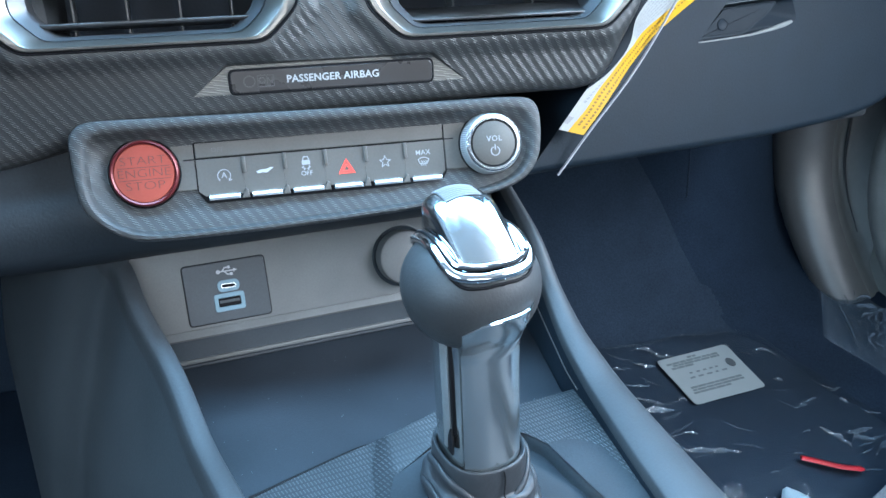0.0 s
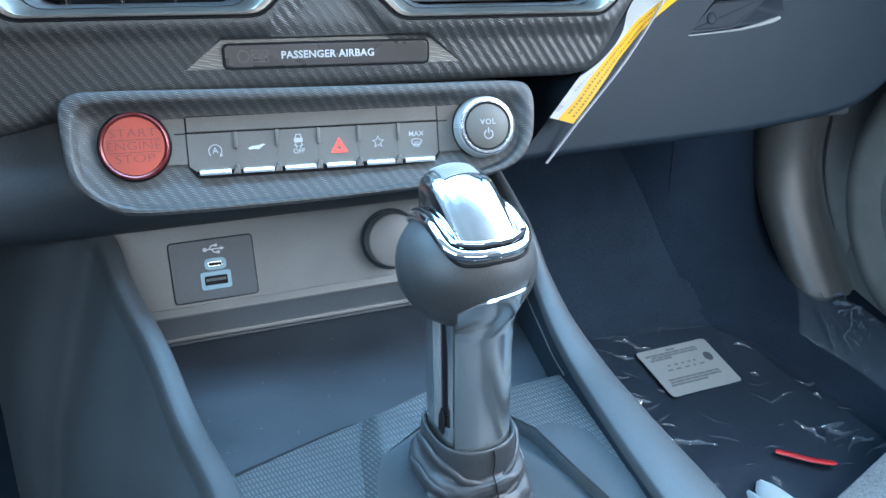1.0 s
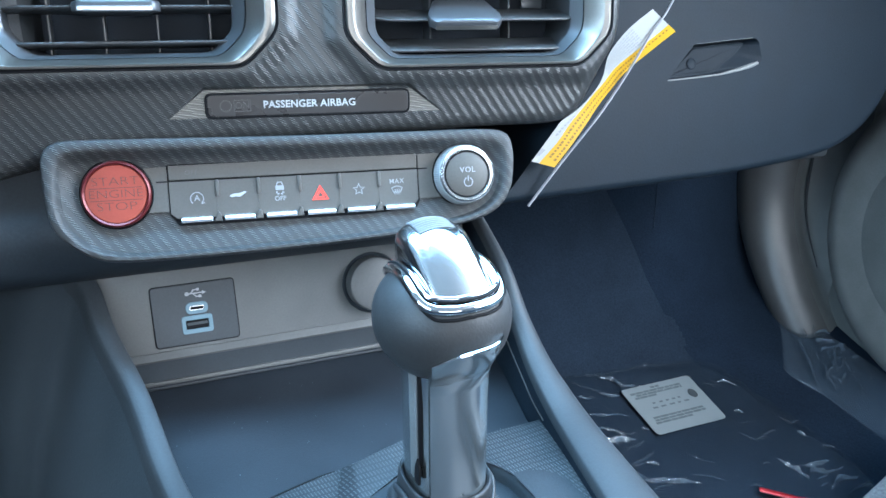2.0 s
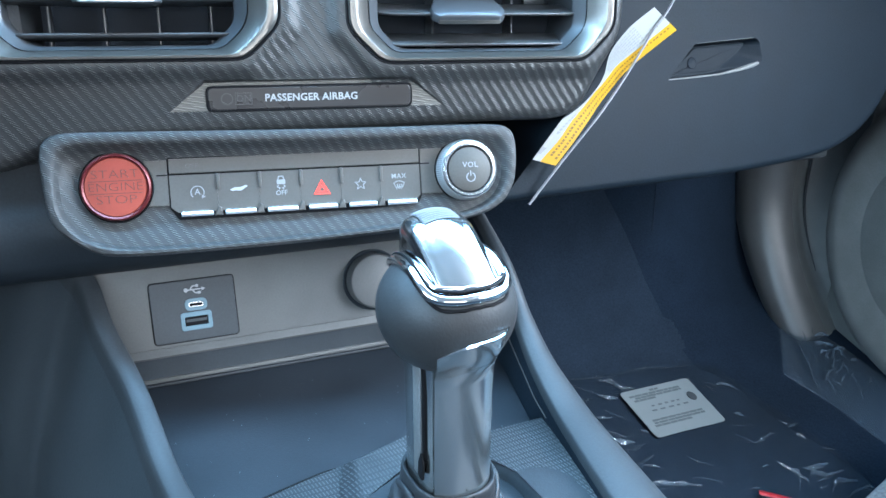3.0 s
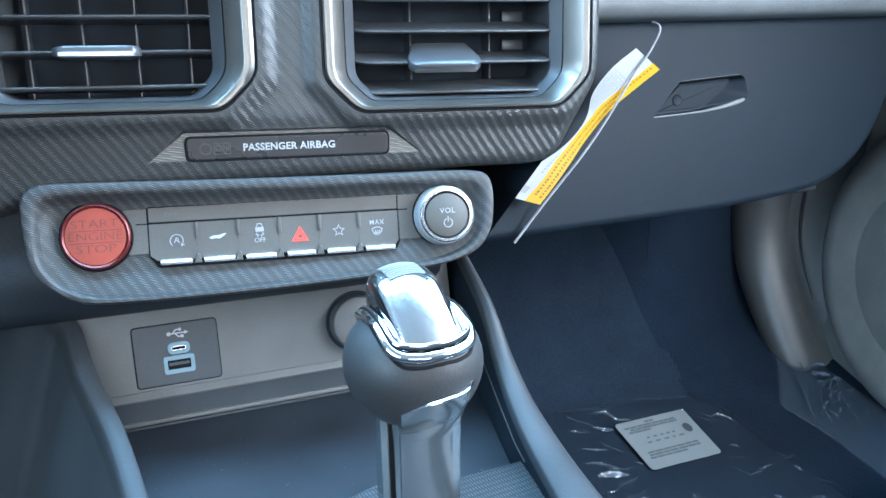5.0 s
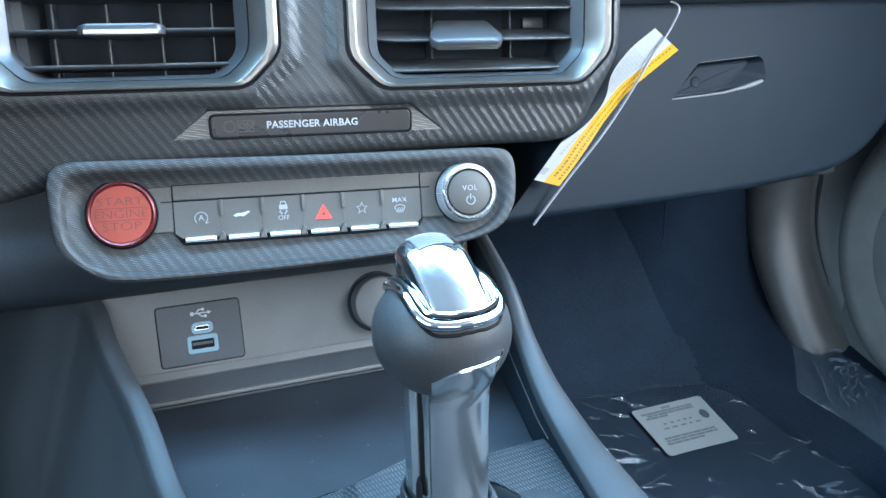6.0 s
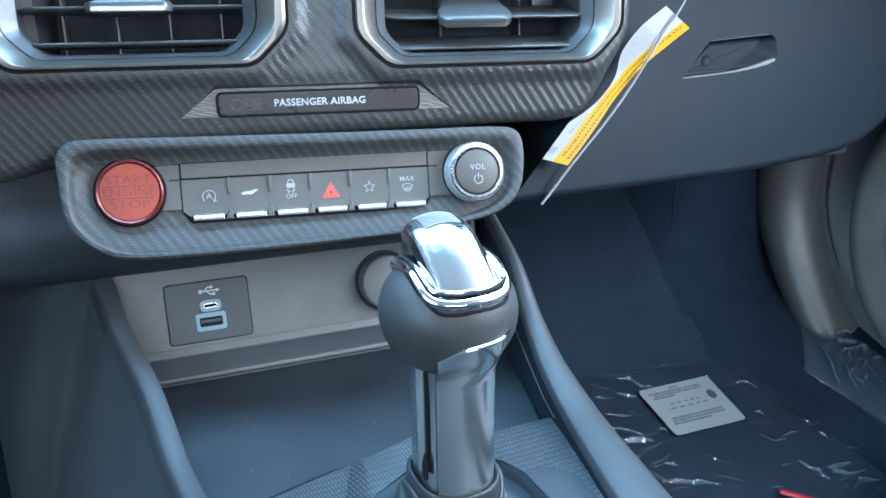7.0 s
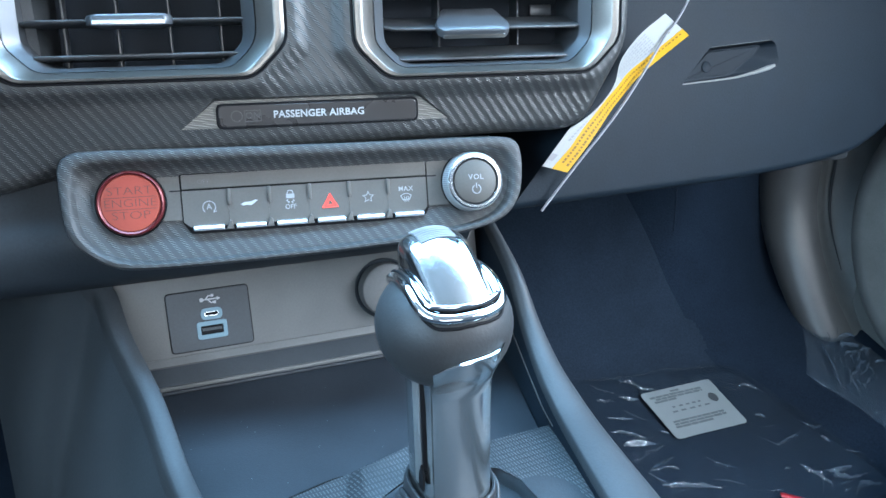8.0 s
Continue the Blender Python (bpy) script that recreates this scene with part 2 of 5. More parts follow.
# Gathered layers look milky; the added white also stands in for window glints.
GATHERED_FILM = film_material("whitened_gathered_film", 2.1, 0.28)

# ---- building helpers ----


def thing(name, m, label, category, group="", kind=""):
    """An empty at a thing's base that carries its parts."""
    ob = new(name)
    ob.empty_display_size = 0.01
    ob.matrix_world = m
    return tagged(ob, label, category, group, kind)


def part(name, bm, mat, parent=None, label="", smooth=35):
    """Links a bmesh as one mesh object, under a thing or a part if given."""
    bmesh.ops.recalc_face_normals(bm, faces=bm.faces)
    me = bpy.data.meshes.new(name)
    bm.to_mesh(me)
    bm.free()
    me.materials.append(mat)
    if smooth:
        me.shade_smooth()
        me.set_sharp_from_angle(angle=radians(smooth))
    ob = new(name, me)
    ob.parent = parent
    return tagged(ob, label)


def mesh_thing(name, bm, mat, m, label, category, group="", kind="", smooth=35):
    ob = part(name, bm, mat, None, label, smooth)
    ob.matrix_world = m
    return tagged(ob, label, category, group, kind)


def axes(origin, u, n):
    """A frame with x along u, z along the outward normal n."""
    n = Vector(n).normalized()
    u = (Vector(u) - n * Vector(u).dot(n)).normalized()
    v = n.cross(u)
    return Matrix.Translation(origin) @ Matrix((u, v, n)).transposed().to_4x4()


def box(x0, x1, y0, y1, z0, z1, bevel=0.0, seg=2):
    bm = bmesh.new()
    bmesh.ops.create_cube(bm, size=1.0, matrix=Matrix.Translation(((x0 + x1) / 2, (y0 + y1) / 2, (z0 + z1) / 2)) @ Matrix.Diagonal((x1 - x0, y1 - y0, z1 - z0, 1)))
    if bevel:
        bmesh.ops.bevel(bm, geom=bm.edges[:], offset=bevel, segments=seg, affect="EDGES", profile=0.5)
    return bm


def rounded(points, times=2, cut=0.25):
    """Corner-cut a closed outline until it is smooth."""
    for _ in range(times):
        out = []
        for i, a in enumerate(points):
            b = points[(i + 1) % len(points)]
            out.append(tuple(p + (q - p) * cut for p, q in zip(a, b)))
            out.append(tuple(p + (q - p) * (1 - cut) for p, q in zip(a, b)))
        points = out
    return points


def fillet(points, r, seg=4):
    """A closed outline with each corner turned into an arc-like curve of about r."""
    out = []
    k = len(points)
    for i in range(k):
        p, a, b = Vector(points[i][:2]), Vector(points[i - 1][:2]), Vector(points[(i + 1) % k][:2])
        rad = r[i] if isinstance(r, (list, tuple)) else r
        da, db = a - p, b - p
        ra, rb = min(rad, da.length * 0.49), min(rad, db.length * 0.49)
        s, e = p + da.normalized() * ra, p + db.normalized() * rb
        for j in range(seg + 1):
            t = j / seg
            out.append(tuple(s * (1 - t) ** 2 + p * 2 * t * (1 - t) + e * t**2))
    return out


def rect(x0, x1, y0, y1):
    return [(x0, y0), (x1, y0), (x1, y1), (x0, y1)]


def grown(points, d):
    """An outline moved outwards by d (it runs counter-clockwise)."""
    out, k = [], len(points)
    for i in range(k):
        a, p, b = Vector(points[i - 1]), Vector(points[i]), Vector(points[(i + 1) % k])
        t1, t2 = (p - a), (b - p)
        t1 = t1.normalized() if t1.length > 1e-9 else t2.normalized()
        t2 = t2.normalized() if t2.length > 1e-9 else t1
        n1, n2 = Vector((t1.y, -t1.x)), Vector((t2.y, -t2.x))
        n = (n1 + n2)
        n = n.normalized() if n.length > 1e-6 else n1
        q = p + n * d / max(0.5, n.dot(n1))
        out.append((q.x, q.y))
    return out


def resample(points, count):
    """The closed outline with points at even steps."""
    pts = [Vector(p) for p in points]
    pts.append(pts[0])
    lengths = [0.0]
    for a, b in zip(pts, pts[1:]):
        lengths.append(lengths[-1] + (b - a).length)
    out, j = [], 0
    for i in range(count):
        s = lengths[-1] * i / count
        while lengths[j + 1] < s:
            j += 1
        f = (s - lengths[j]) / max(1e-9, lengths[j + 1] - lengths[j])
        out.append(tuple(pts[j].lerp(pts[j + 1], f)))
    return out


def loft(loops, closed=True, cap_start=False, cap_end=False):
    """Skin rings of equal count; each ring is a list of 3D points."""
    bm = bmesh.new()
    rings = [[bm.verts.new(p) for p in ring] for ring in loops]
    count = len(rings[0])
    for a, b in zip(rings, rings[1:]):
        for i in range(count if closed else count - 1):
            j = (i + 1) % count
            bm.faces.new((a[i], a[j], b[j], b[i]))
    if cap_start:
        bm.faces.new(rings[0])
    if cap_end:
        bm.faces.new(rings[-1])
    return bm


def slab(outline, w0, w1, edge=0.0, seg=3):
    """A plate from an outline in x, y, from height w0 to w1, its top edge rounded by edge."""
    loops = [[(x, y, w0) for x, y in outline]]
    if edge:
        for i in range(seg + 1):
            a = i / seg * math.pi / 2
            loops.append([(x, y, w1 - edge + edge * math.sin(a)) for x, y in grown(outline, -edge * (1 - math.cos(a)))])
        loops.append([(x, y, w1) for x, y in grown(outline, -edge * 1.12)])
    else:
        loops.append([(x, y, w1) for x, y in outline])
    return loft(loops, True, True, True)


def ringed(profile, count=48, centre=(0, 0), sx=1.0, sy=1.0, cap=True):
    """A turned shape from (radius, height) pairs round z."""
    loops = []
    for r, h in profile:
        loops.append([(centre[0] + sx * r * math.cos(2 * math.pi * i / count), centre[1] + sy * r * math.sin(2 * math.pi * i / count), h) for i in range(count)])
    return loft(loops, True, cap, cap)


def frame_ring(outer, inner, w0, w1, edge=0.0006):
    """A flat frame between two outlines of equal count."""
    loops = [[(x, y, w0) for x, y in outer], [(x, y, w1 - edge) for x, y in outer], [(x, y, w1) for x, y in grown(outer, -edge)],
             [(x, y, w1) for x, y in grown(inner, edge)], [(x, y, w1 - edge) for x, y in inner], [(x, y, w0) for x, y in inner]]
    bm = loft(loops, True)
    return bm


def tube(path, radius, sides=8, flat=1.0):
    """A tube along a path; radius is a number or one for each point; flat squeezes it."""
    pts = [Vector(p) for p in path]
    loops = []
    run = pts[-1] - pts[0]
    level = Vector((0, 1, 0)) if abs(run.z) > 0.8 * run.length else Vector((0, 0, 1))
    for i, p in enumerate(pts):
        d = (pts[min(i + 1, len(pts) - 1)] - pts[max(i - 1, 0)]).normalized()
        side = d.cross(level)
        side = side.normalized() if side.length > 1e-4 else Vector((1, 0, 0))
        up = side.cross(d)
        r = radius[i] if isinstance(radius, (list, tuple)) else radius
        loops.append([p + (side * math.cos(a) + up * math.sin(a) * flat) * r for a in (2 * math.pi * k / sides for k in range(sides))])
    return loft(loops, True, True, True)


def curve_through(points, steps=8):
    """Points on a smooth curve through the given ones."""
    pts = [Vector(p) for p in points]
    pts = [2 * pts[0] - pts[1], *pts, 2 * pts[-1] - pts[-2]]
    out = []
    for i in range(1, len(pts) - 2):
        a, b, c, d = pts[i - 1 : i + 3]
        for s in range(steps):
            t = s / steps
            out.append(0.5 * ((2 * b) + (c - a) * t + (2 * a - 5 * b + 4 * c - d) * t * t + (3 * b - a - 3 * c + d) * t**3))
    out.append(pts[-2])
    return out


def words(text, size, x, y, w, bold=0.0, spacing=1.0, thick=0.00015, squeeze=1.0):
    """Lettering as a mesh, centred on x, y at the height w."""
    cu = bpy.data.curves.new("lettering", "FONT")
    cu.body, cu.size, cu.align_x, cu.align_y = text, size, "CENTER", "CENTER"
    cu.extrude, cu.offset, cu.space_character, cu.resolution_u = thick, bold, spacing, 3
    ob = new("lettering", cu)
    me = bpy.data.meshes.new_from_object(ob)
    bpy.data.objects.remove(ob)
    bm = bmesh.new()
    bm.from_mesh(me)
    bpy.data.meshes.remove(me)
    bmesh.ops.transform(bm, matrix=Matrix.Translation((x, y, w)) @ Matrix.Diagonal((squeeze, 1, 1, 1)), verts=bm.verts)
    return bm


def merged(*bms):
    """Several bmeshes of one part in one."""
    out = bmesh.new()
    for b in bms:
        me = bpy.data.meshes.new("piece")
        b.to_mesh(me)
        b.free()
        out.from_mesh(me)
        bpy.data.meshes.remove(me)
    return out


def moved(bm, m):
    bmesh.ops.transform(bm, matrix=m, verts=bm.verts)
    return bm


def line_icon(points, width, w, closed=False, thick=0.0003):
    """A thin drawn line on a surface, as a mitred ribbon."""
    pts = [Vector((*p, 0)) for p in points]
    k = len(pts)
    left, right = [], []
    for i, p in enumerate(pts):
        a = pts[i - 1] if (closed or i) else p
        b = pts[(i + 1) % k] if (closed or i < k - 1) else p
        d1, d2 = (p - a), (b - p)
        d1 = d1.normalized() if d1.length > 1e-9 else d2.normalized()
        d2 = d2.normalized() if d2.length > 1e-9 else d1
        n1 = Vector((-d1.y, d1.x, 0))
        n = (n1 + Vector((-d2.y, d2.x, 0)))
        n = n.normalized() if n.length > 1e-6 else n1
        q = n * (width / 2) / max(0.45, n.dot(n1))
        left.append(p + q), right.append(p - q)
    bm = bmesh.new()
    lv = [bm.verts.new((p.x, p.y, w)) for p in left]
    rv = [bm.verts.new((p.x, p.y, w)) for p in right]
    for i in range(k if closed else k - 1):
        j = (i + 1) % k
        bm.faces.new((lv[i], lv[j], rv[j], rv[i]))
    made = bmesh.ops.extrude_face_region(bm, geom=bm.faces[:])
    bmesh.ops.translate(bm, vec=(0, 0, thick), verts=[v for v in made["geom"] if isinstance(v, bmesh.types.BMVert)])
    return bm


def arc(cx, cy, r, a0, a1, count=16, ry=None):
    return [(cx + r * math.cos(radians(a0 + (a1 - a0) * i / count)), cy + (ry or r) * math.sin(radians(a0 + (a1 - a0) * i / count))) for i in range(count + 1)]


def carved(ob, cutters, angle=30):
    """Cut closed shapes out of an object's mesh, for good."""
    for cut in cutters:
        mod = ob.modifiers.new("cut", "BOOLEAN")
        mod.operation, mod.solver, mod.object = "DIFFERENCE", "EXACT", cut
    bpy.context.view_layer.update()
    me = bpy.data.meshes.new_from_object(ob.evaluated_get(bpy.context.evaluated_depsgraph_get()))
    ob.modifiers.clear()
    ob.data = me
    me.shade_smooth()
    me.set_sharp_from_angle(angle=radians(angle))
    for cut in cutters:
        bpy.data.objects.remove(cut)


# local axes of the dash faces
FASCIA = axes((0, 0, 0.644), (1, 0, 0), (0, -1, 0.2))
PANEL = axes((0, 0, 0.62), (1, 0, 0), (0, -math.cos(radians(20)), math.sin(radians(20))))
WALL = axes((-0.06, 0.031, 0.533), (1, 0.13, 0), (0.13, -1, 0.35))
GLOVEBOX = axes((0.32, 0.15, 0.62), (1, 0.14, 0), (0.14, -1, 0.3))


# ---- the cabin that closes the place: floor, roof, doors and pillars round open glass ----
def floor_height(x, y):
    rise = 0.237 + 0.45 * (y - 0.23)
    if y > 0.29:
        rise += 1.1 * (y - 0.29) * min(1.0, max(0.0, (0.398 + 0.66 * (0.398 - y) - x) / 0.006))
    return max(0.17, rise)


def floor_mesh():
    xs = [0.10 + 0.02 * i for i in range(12)] + [0.33 + 0.003 * i for i in range(70)] + [0.55 + 0.02 * i for i in range(9)]
    ys = [-1.9, -1.2, -0.6, -0.2] + [-0.1 + 0.01 * i for i in range(38)] + [0.28 + 0.004 * i for i in range(62)]
    return loft([[(x, y, floor_height(x, y)) for x in xs] for y in ys], False)


tagged(part("floor", floor_mesh(), CARPET), "dark navy-black carpeted passenger footwell floor with a sloping toe board", "floor", kind="structure")
tagged(part("floor_driver", box(-0.80, 0.10, -1.9, 0.52, 0.10, 0.16), CARPET_DARKER), "dark navy-black carpet on the driver's side floor", "floor", kind="structure")
tagged(part("wall_front", box(-0.80, 0.80, 0.53, 0.56, 0.1, 0.80), CARPET), "dark navy-black carpeted firewall behind the footwell", "wall", kind="structure")
tagged(part("wall_rear", box(-0.80, 0.80, -1.93, -1.9, 0.1, 0.85), SHELL_DARK), "dark trim closing the cabin's rear", "wall", kind="structure")
tagged(part("wall_left", box(-0.80, -0.76, -1.9, 0.53, 0.1, 0.80), SHELL_DARK), "dark driver's side door trim", "wall", kind="structure")
tagged(part("ceiling", box(-0.80, 0.80, -1.5, -0.10, 1.20, 1.23), SHELL), "grey fabric headliner", "ceiling", kind="structure")
for name, x in (("pillar_left", -0.78), ("pillar_right", 0.78)):
    post = moved(box(-0.03, 0.03, -0.03, 0.03, 0.0, 0.90, 0.01), Matrix.Translation((x, 0.44, 0.84)) @ Matrix.Rotation(radians(65), 4, "X"))
    tagged(part(name, post, SHELL), "grey windscreen pillar trim", "pillar", kind="structure")
    tagged(part(name, box(x - 0.03, x + 0.03, -1.05, -0.9, 0.78, 1.24, 0.02), SHELL), "grey centre pillar trim", "pillar", kind="structure")
tagged(part("dash_top", box(-0.76, 0.72, 0.018, 0.55, 0.80, 0.83, 0.012), BLACK_SOFT), "black soft dashboard top under the windscreen", "dashboard", kind="structure")


# ---- centre fascia with its two vents ----
def vent_outline(x0, x1, y0, y1, c):
    return [(x0 + c, y0), (x1 - c, y0), (x1, y0 + c), (x1, y1 - c), (x1 - c, y1), (x0 + c, y1), (x0, y1 - c), (x0, y0 + c)]


VENT_TOP = 0.105
VENTS = ((-0.0785, 0.0735, 0.0235), (0.0991, 0.0724, 0.0208))  # centre, half width and lower edge along the fascia


def vent_distance(x, y, c, h, low):
    """How far a point lies outside a vent's chamfered outline."""
    px, py = abs(x - c) - h, abs(y - (low + VENT_TOP) / 2) - (VENT_TOP - low) / 2
    corner = (px + py + 0.017) / math.sqrt(2)
    return max(corner, math.hypot(max(px, 0.0), max(py, 0.0)) if px > 0 or py > 0 else max(px, py))


def bend(y):
    """The fascia's lower half leans back under the vents."""
    d = max(0.0, 0.0215 - y)
    return -0.16 * d * min(1.0, d / 0.006)


def swell(body):
    """Cut the fascia's face into a fine net and raise a soft roll round each vent."""
    bm = bmesh.new()
    bm.from_mesh(body.data)
    for axis, lo, hi, step in ((0, -0.16, 0.18, 0.002), (1, -0.012, 0.146, 0.002)):
        for k in range(int((hi - lo) / step)):
            co, no = Vector((0, 0, 0)), Vector((0, 0, 0))
            co[axis], no[axis] = lo + k * step, 1.0
            front = [f for f in bm.faces if f.normal.z > 0.9 and f.calc_center_median().z > -0.006]
            geom = set(front)
            for f in front:
                geom.update(f.edges)
                geom.update(f.verts)
            bmesh.ops.bisect_plane(bm, geom=list(geom), plane_co=co, plane_no=no)
    for v in bm.verts:
        if v.co.z < -0.012:
            continue
        v.co.z += bend(v.co.y)
        for vent in VENTS:
            d = vent_distance(v.co.x, v.co.y, *vent)
            if d < 0.012:
                v.co.z += 0.0030 * math.cos(min(1.0, max(0.0, d - 0.0025) / 0.0085) * math.pi / 2) ** 2 * min(1.0, max(0.0, (v.co.z + 0.012) / 0.010))
    bm.to_mesh(body.data)
    bm.free()
    body.data.shade_smooth()
    body.data.set_sharp_from_angle(angle=radians(40))


def fascia():
    outline = [(-0.32, 0.145), (-0.32, -0.030), (-0.16, -0.032), (-0.118, -0.022), (-0.10, -0.014), (0.10, -0.0105), (0.146, -0.0105),
               (0.1575, -0.004), (0.1665, 0.016), (0.1765, 0.033), (0.1785, 0.055), (0.1785, 0.145)]
    outline = fillet(outline, [0.012, 0.012, 0.02, 0.01, 0.005, 0.012, 0.012, 0.014, 0.010, 0.014, 0.012, 0.012], 5)
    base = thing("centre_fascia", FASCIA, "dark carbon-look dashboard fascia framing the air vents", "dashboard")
    body = part("panel", slab(resample(outline, 240), -0.05, 0.0, 0.007, 5), CARBON, base, "dark grey carbon-weave film")
    cutters = []
    for c, h, low in VENTS:
        hole = fillet(vent_outline(c - h, c + h, low, VENT_TOP, 0.017), 0.006)
        cut = part("cut", slab(hole, -0.08, 0.02), GAP, base)
        cutters.append(cut)
    # the scooped recess round the indicator: flush below, deep above
    r0, r1 = [(-0.0605, -0.0008), (0.0770, -0.0008), (0.0592, 0.0132), (-0.0427, 0.0132)], [(-0.0605, -0.0008), (0.0770, -0.0008), (0.0602, 0.0145), (-0.0437, 0.0145)]
    cut = part("cut", loft([[(x, y, -0.0002 if i < 2 else -0.0024) for i, (x, y) in enumerate(r0)], [(x, y, 0.0012) for x, y in r1]], True, True, True), GAP, base)
    cutters.append(cut)
    carved(body, cutters)
    swell(body)
    # grey film lining of the scoop
    lining = [(-0.0598, -0.0004), (0.0763, -0.0004), (0.0590, 0.0131), (-0.0425, 0.0131)]
    bm = loft([[(x, y, (-0.0001 if i < 2 else -0.0021)) for i, (x, y) in enumerate(lining)], [(x, y, (-0.0010 if i < 2 else -0.0030)) for i, (x, y) in enumerate(lining)]], True, True, True)
    for v in bm.verts:
        v.co.z += bend(v.co.y)
    part("recess", bm, RECESS, base, "lighter carbon-film scoop round the indicator", 0)
    return base


fascia()


def indicator():
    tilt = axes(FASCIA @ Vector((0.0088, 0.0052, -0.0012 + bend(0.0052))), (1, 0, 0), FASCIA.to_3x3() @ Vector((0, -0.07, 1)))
    ob = thing("airbag_indicator", tilt, "gloss black indicator bar lettered PASSENGER AIRBAG in white", "indicator")
    shape = fillet(rect(-0.0505, 0.0505, -0.0054, 0.0054), 0.0028)
    part("surround", slab(fillet(rect(-0.0515, 0.0515, -0.0064, 0.0064), 0.0034), -0.004, 0.0009, 0.0003), GAP, ob, "black seam")
    part("lens", slab(shape, -0.003, 0.0012, 0.0005), GLOSS, ob)
    part("lettering", words("PASSENGER AIRBAG", 0.0050, -0.0002, 0.0001, 0.0013, 0.00011, 1.04, squeeze=1.0), WHITE_INK, ob, "white lettering PASSENGER AIRBAG")
    part("lettering", words("ON", 0.0046, -0.0335, 0.0, 0.0013, 0.00005), FAINT_INK, ob, "faint unlit lettering ON")
    part("symbol_frame", line_icon(rect(-0.0375, -0.0296, -0.0027, 0.0027), 0.0004, 0.00125, True, 0.0001), FAINT_INK, ob, "faint unlit box")
    part("symbol_ring", line_icon(arc(-0.0415, 0, 0.0027, 0, 345, 20), 0.0006, 0.00125, True, 0.0001), FAINT_INK, ob, "faint unlit ring")


indicator()


def air_vent(c, h, low, side, slats, tilt, tab_x, tab_slat, tab_tilt, bright, vanes, flaps):
    label = "rectangular dashboard air vent with satin silver rim and black slats"
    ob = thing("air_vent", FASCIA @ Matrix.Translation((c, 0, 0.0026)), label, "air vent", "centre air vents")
    outer = resample(fillet(vent_outline(-h, h, low, VENT_TOP, 0.017), 0.006), 120)
    part("groove", loft([[(x, y, w) for x, y in grown(outer, d)] for d, w in ((0.0006, 0.0002), (0.0, 0.0008), (-0.0012, 0.0), (-0.0012, -0.02))], True), GAP, ob, "black seam")
    # flat outer rim, bevel facing inwards, dark seam, inner lip
    inner = resample(fillet(vent_outline(-h + side, h - side, low + 0.0076, VENT_TOP - 0.0076, 0.0110), 0.004), 120)

    def between(f, w):
        return [(x + (a - x) * f, y + (b - y) * f, w) for (x, y), (a, b) in zip(grown(outer, -0.0012), inner)]

    part("rim", loft([between(0.0, -0.004), between(0.0, 0.0006), between(0.05, 0.0015), between(0.22, 0.0017), between(0.27, 0.0012), between(0.62, -0.0080), between(0.66, -0.0088)], True), VENT_RIM, ob, "satin silver rim", 40)
    part("inner_lip", loft([between(0.670, -0.0096), between(0.685, -0.0090), between(0.95, -0.0140), between(1.0, -0.0150), between(1.0, -0.050)], True), VENT_DARK, ob, "graphite inner lip", 40)
    part("seam", loft([between(0.655, -0.0086), between(0.655, -0.0110), between(0.695, -0.0110), between(0.695, -0.0090)], True), GAP, ob, "dark seam")
    hw = h - side
    part("back", slab(rect(-hw - 0.004, hw + 0.004, low, VENT_TOP), -0.054, -0.050), DUCT, ob, "black duct")
    for y in slats:
        # front nose rounded, its ends cut back
        nose = fillet([(-0.022, -0.0010), (-0.002, -0.0013), (0.0, -0.0004), (0.0, 0.0006), (-0.002, 0.0010), (-0.022, 0.0010)], 0.0006)
        loops = [[(p - 0.006, q, s) for p, q in nose] for s in (-hw - 0.001,)] + [[(p - 0.001, q, s) for p, q in nose] for s in (-hw + 0.006,)]
        loops += [[(p, q, s) for p, q in nose] for s in (-hw + 0.012, hw - 0.003)] + [[(p - 0.002, q, s) for p, q in nose] for s in (hw + 0.001,)]
        m = Matrix(((0, 0, 1, 0), (0, 1, 0, y), (1, 0, 0, -0.0125), (0, 0, 0, 1)))
        part("slat", moved(loft(loops, True, True, True), m @ Matrix.Rotation(radians(tilt), 4, "Z")), SLAT, ob)
    for x in vanes:
        part("vane", moved(box(-0.0006, 0.0006, low + 0.006, VENT_TOP - 0.006, -0.012, 0.0, 0.0003, 1), Matrix.Translation((x, 0, -0.034)) @ Matrix.Rotation(radians(4), 4, "Y")), SLAT, ob)
    for y in flaps:
        part("flap", box(hw - 0.0175, hw - 0.0050, y - 0.0030, y + 0.0030, -0.046, -0.044, 0.0004), VENT_DARK, ob, "pale inner flap")
    shape = fillet([(-0.0170, 0.0050), (0.0170, 0.0050), (0.0200, 0.0015), (0.0200, -0.0030), (0.0145, -0.0160), (-0.0145, -0.0160), (-0.0200, -0.0030), (-0.0200, 0.0015)][::-1], 0.0016)
    turn_m = Matrix.Translation((tab_x, slats[tab_slat], -0.0110)) @ Matrix.Rotation(radians(-tab_tilt), 4, "X") @ Matrix(((1, 0, 0, 0), (0, 0, 1, 0), (0, 1, 0, 0), (0, 0, 0, 1)))
    tab = part("tab", moved(loft([[(x * s, y * s, w) for x, y in shape] for s, w in ((0.90, -0.0030), (0.985, -0.0024), (1.0, -0.0012), (1.0, 0.0012), (0.97, 0.0020), (0.86, 0.0026))], True, True, True), turn_m), VENT_DARK, ob, "graphite finger tab")
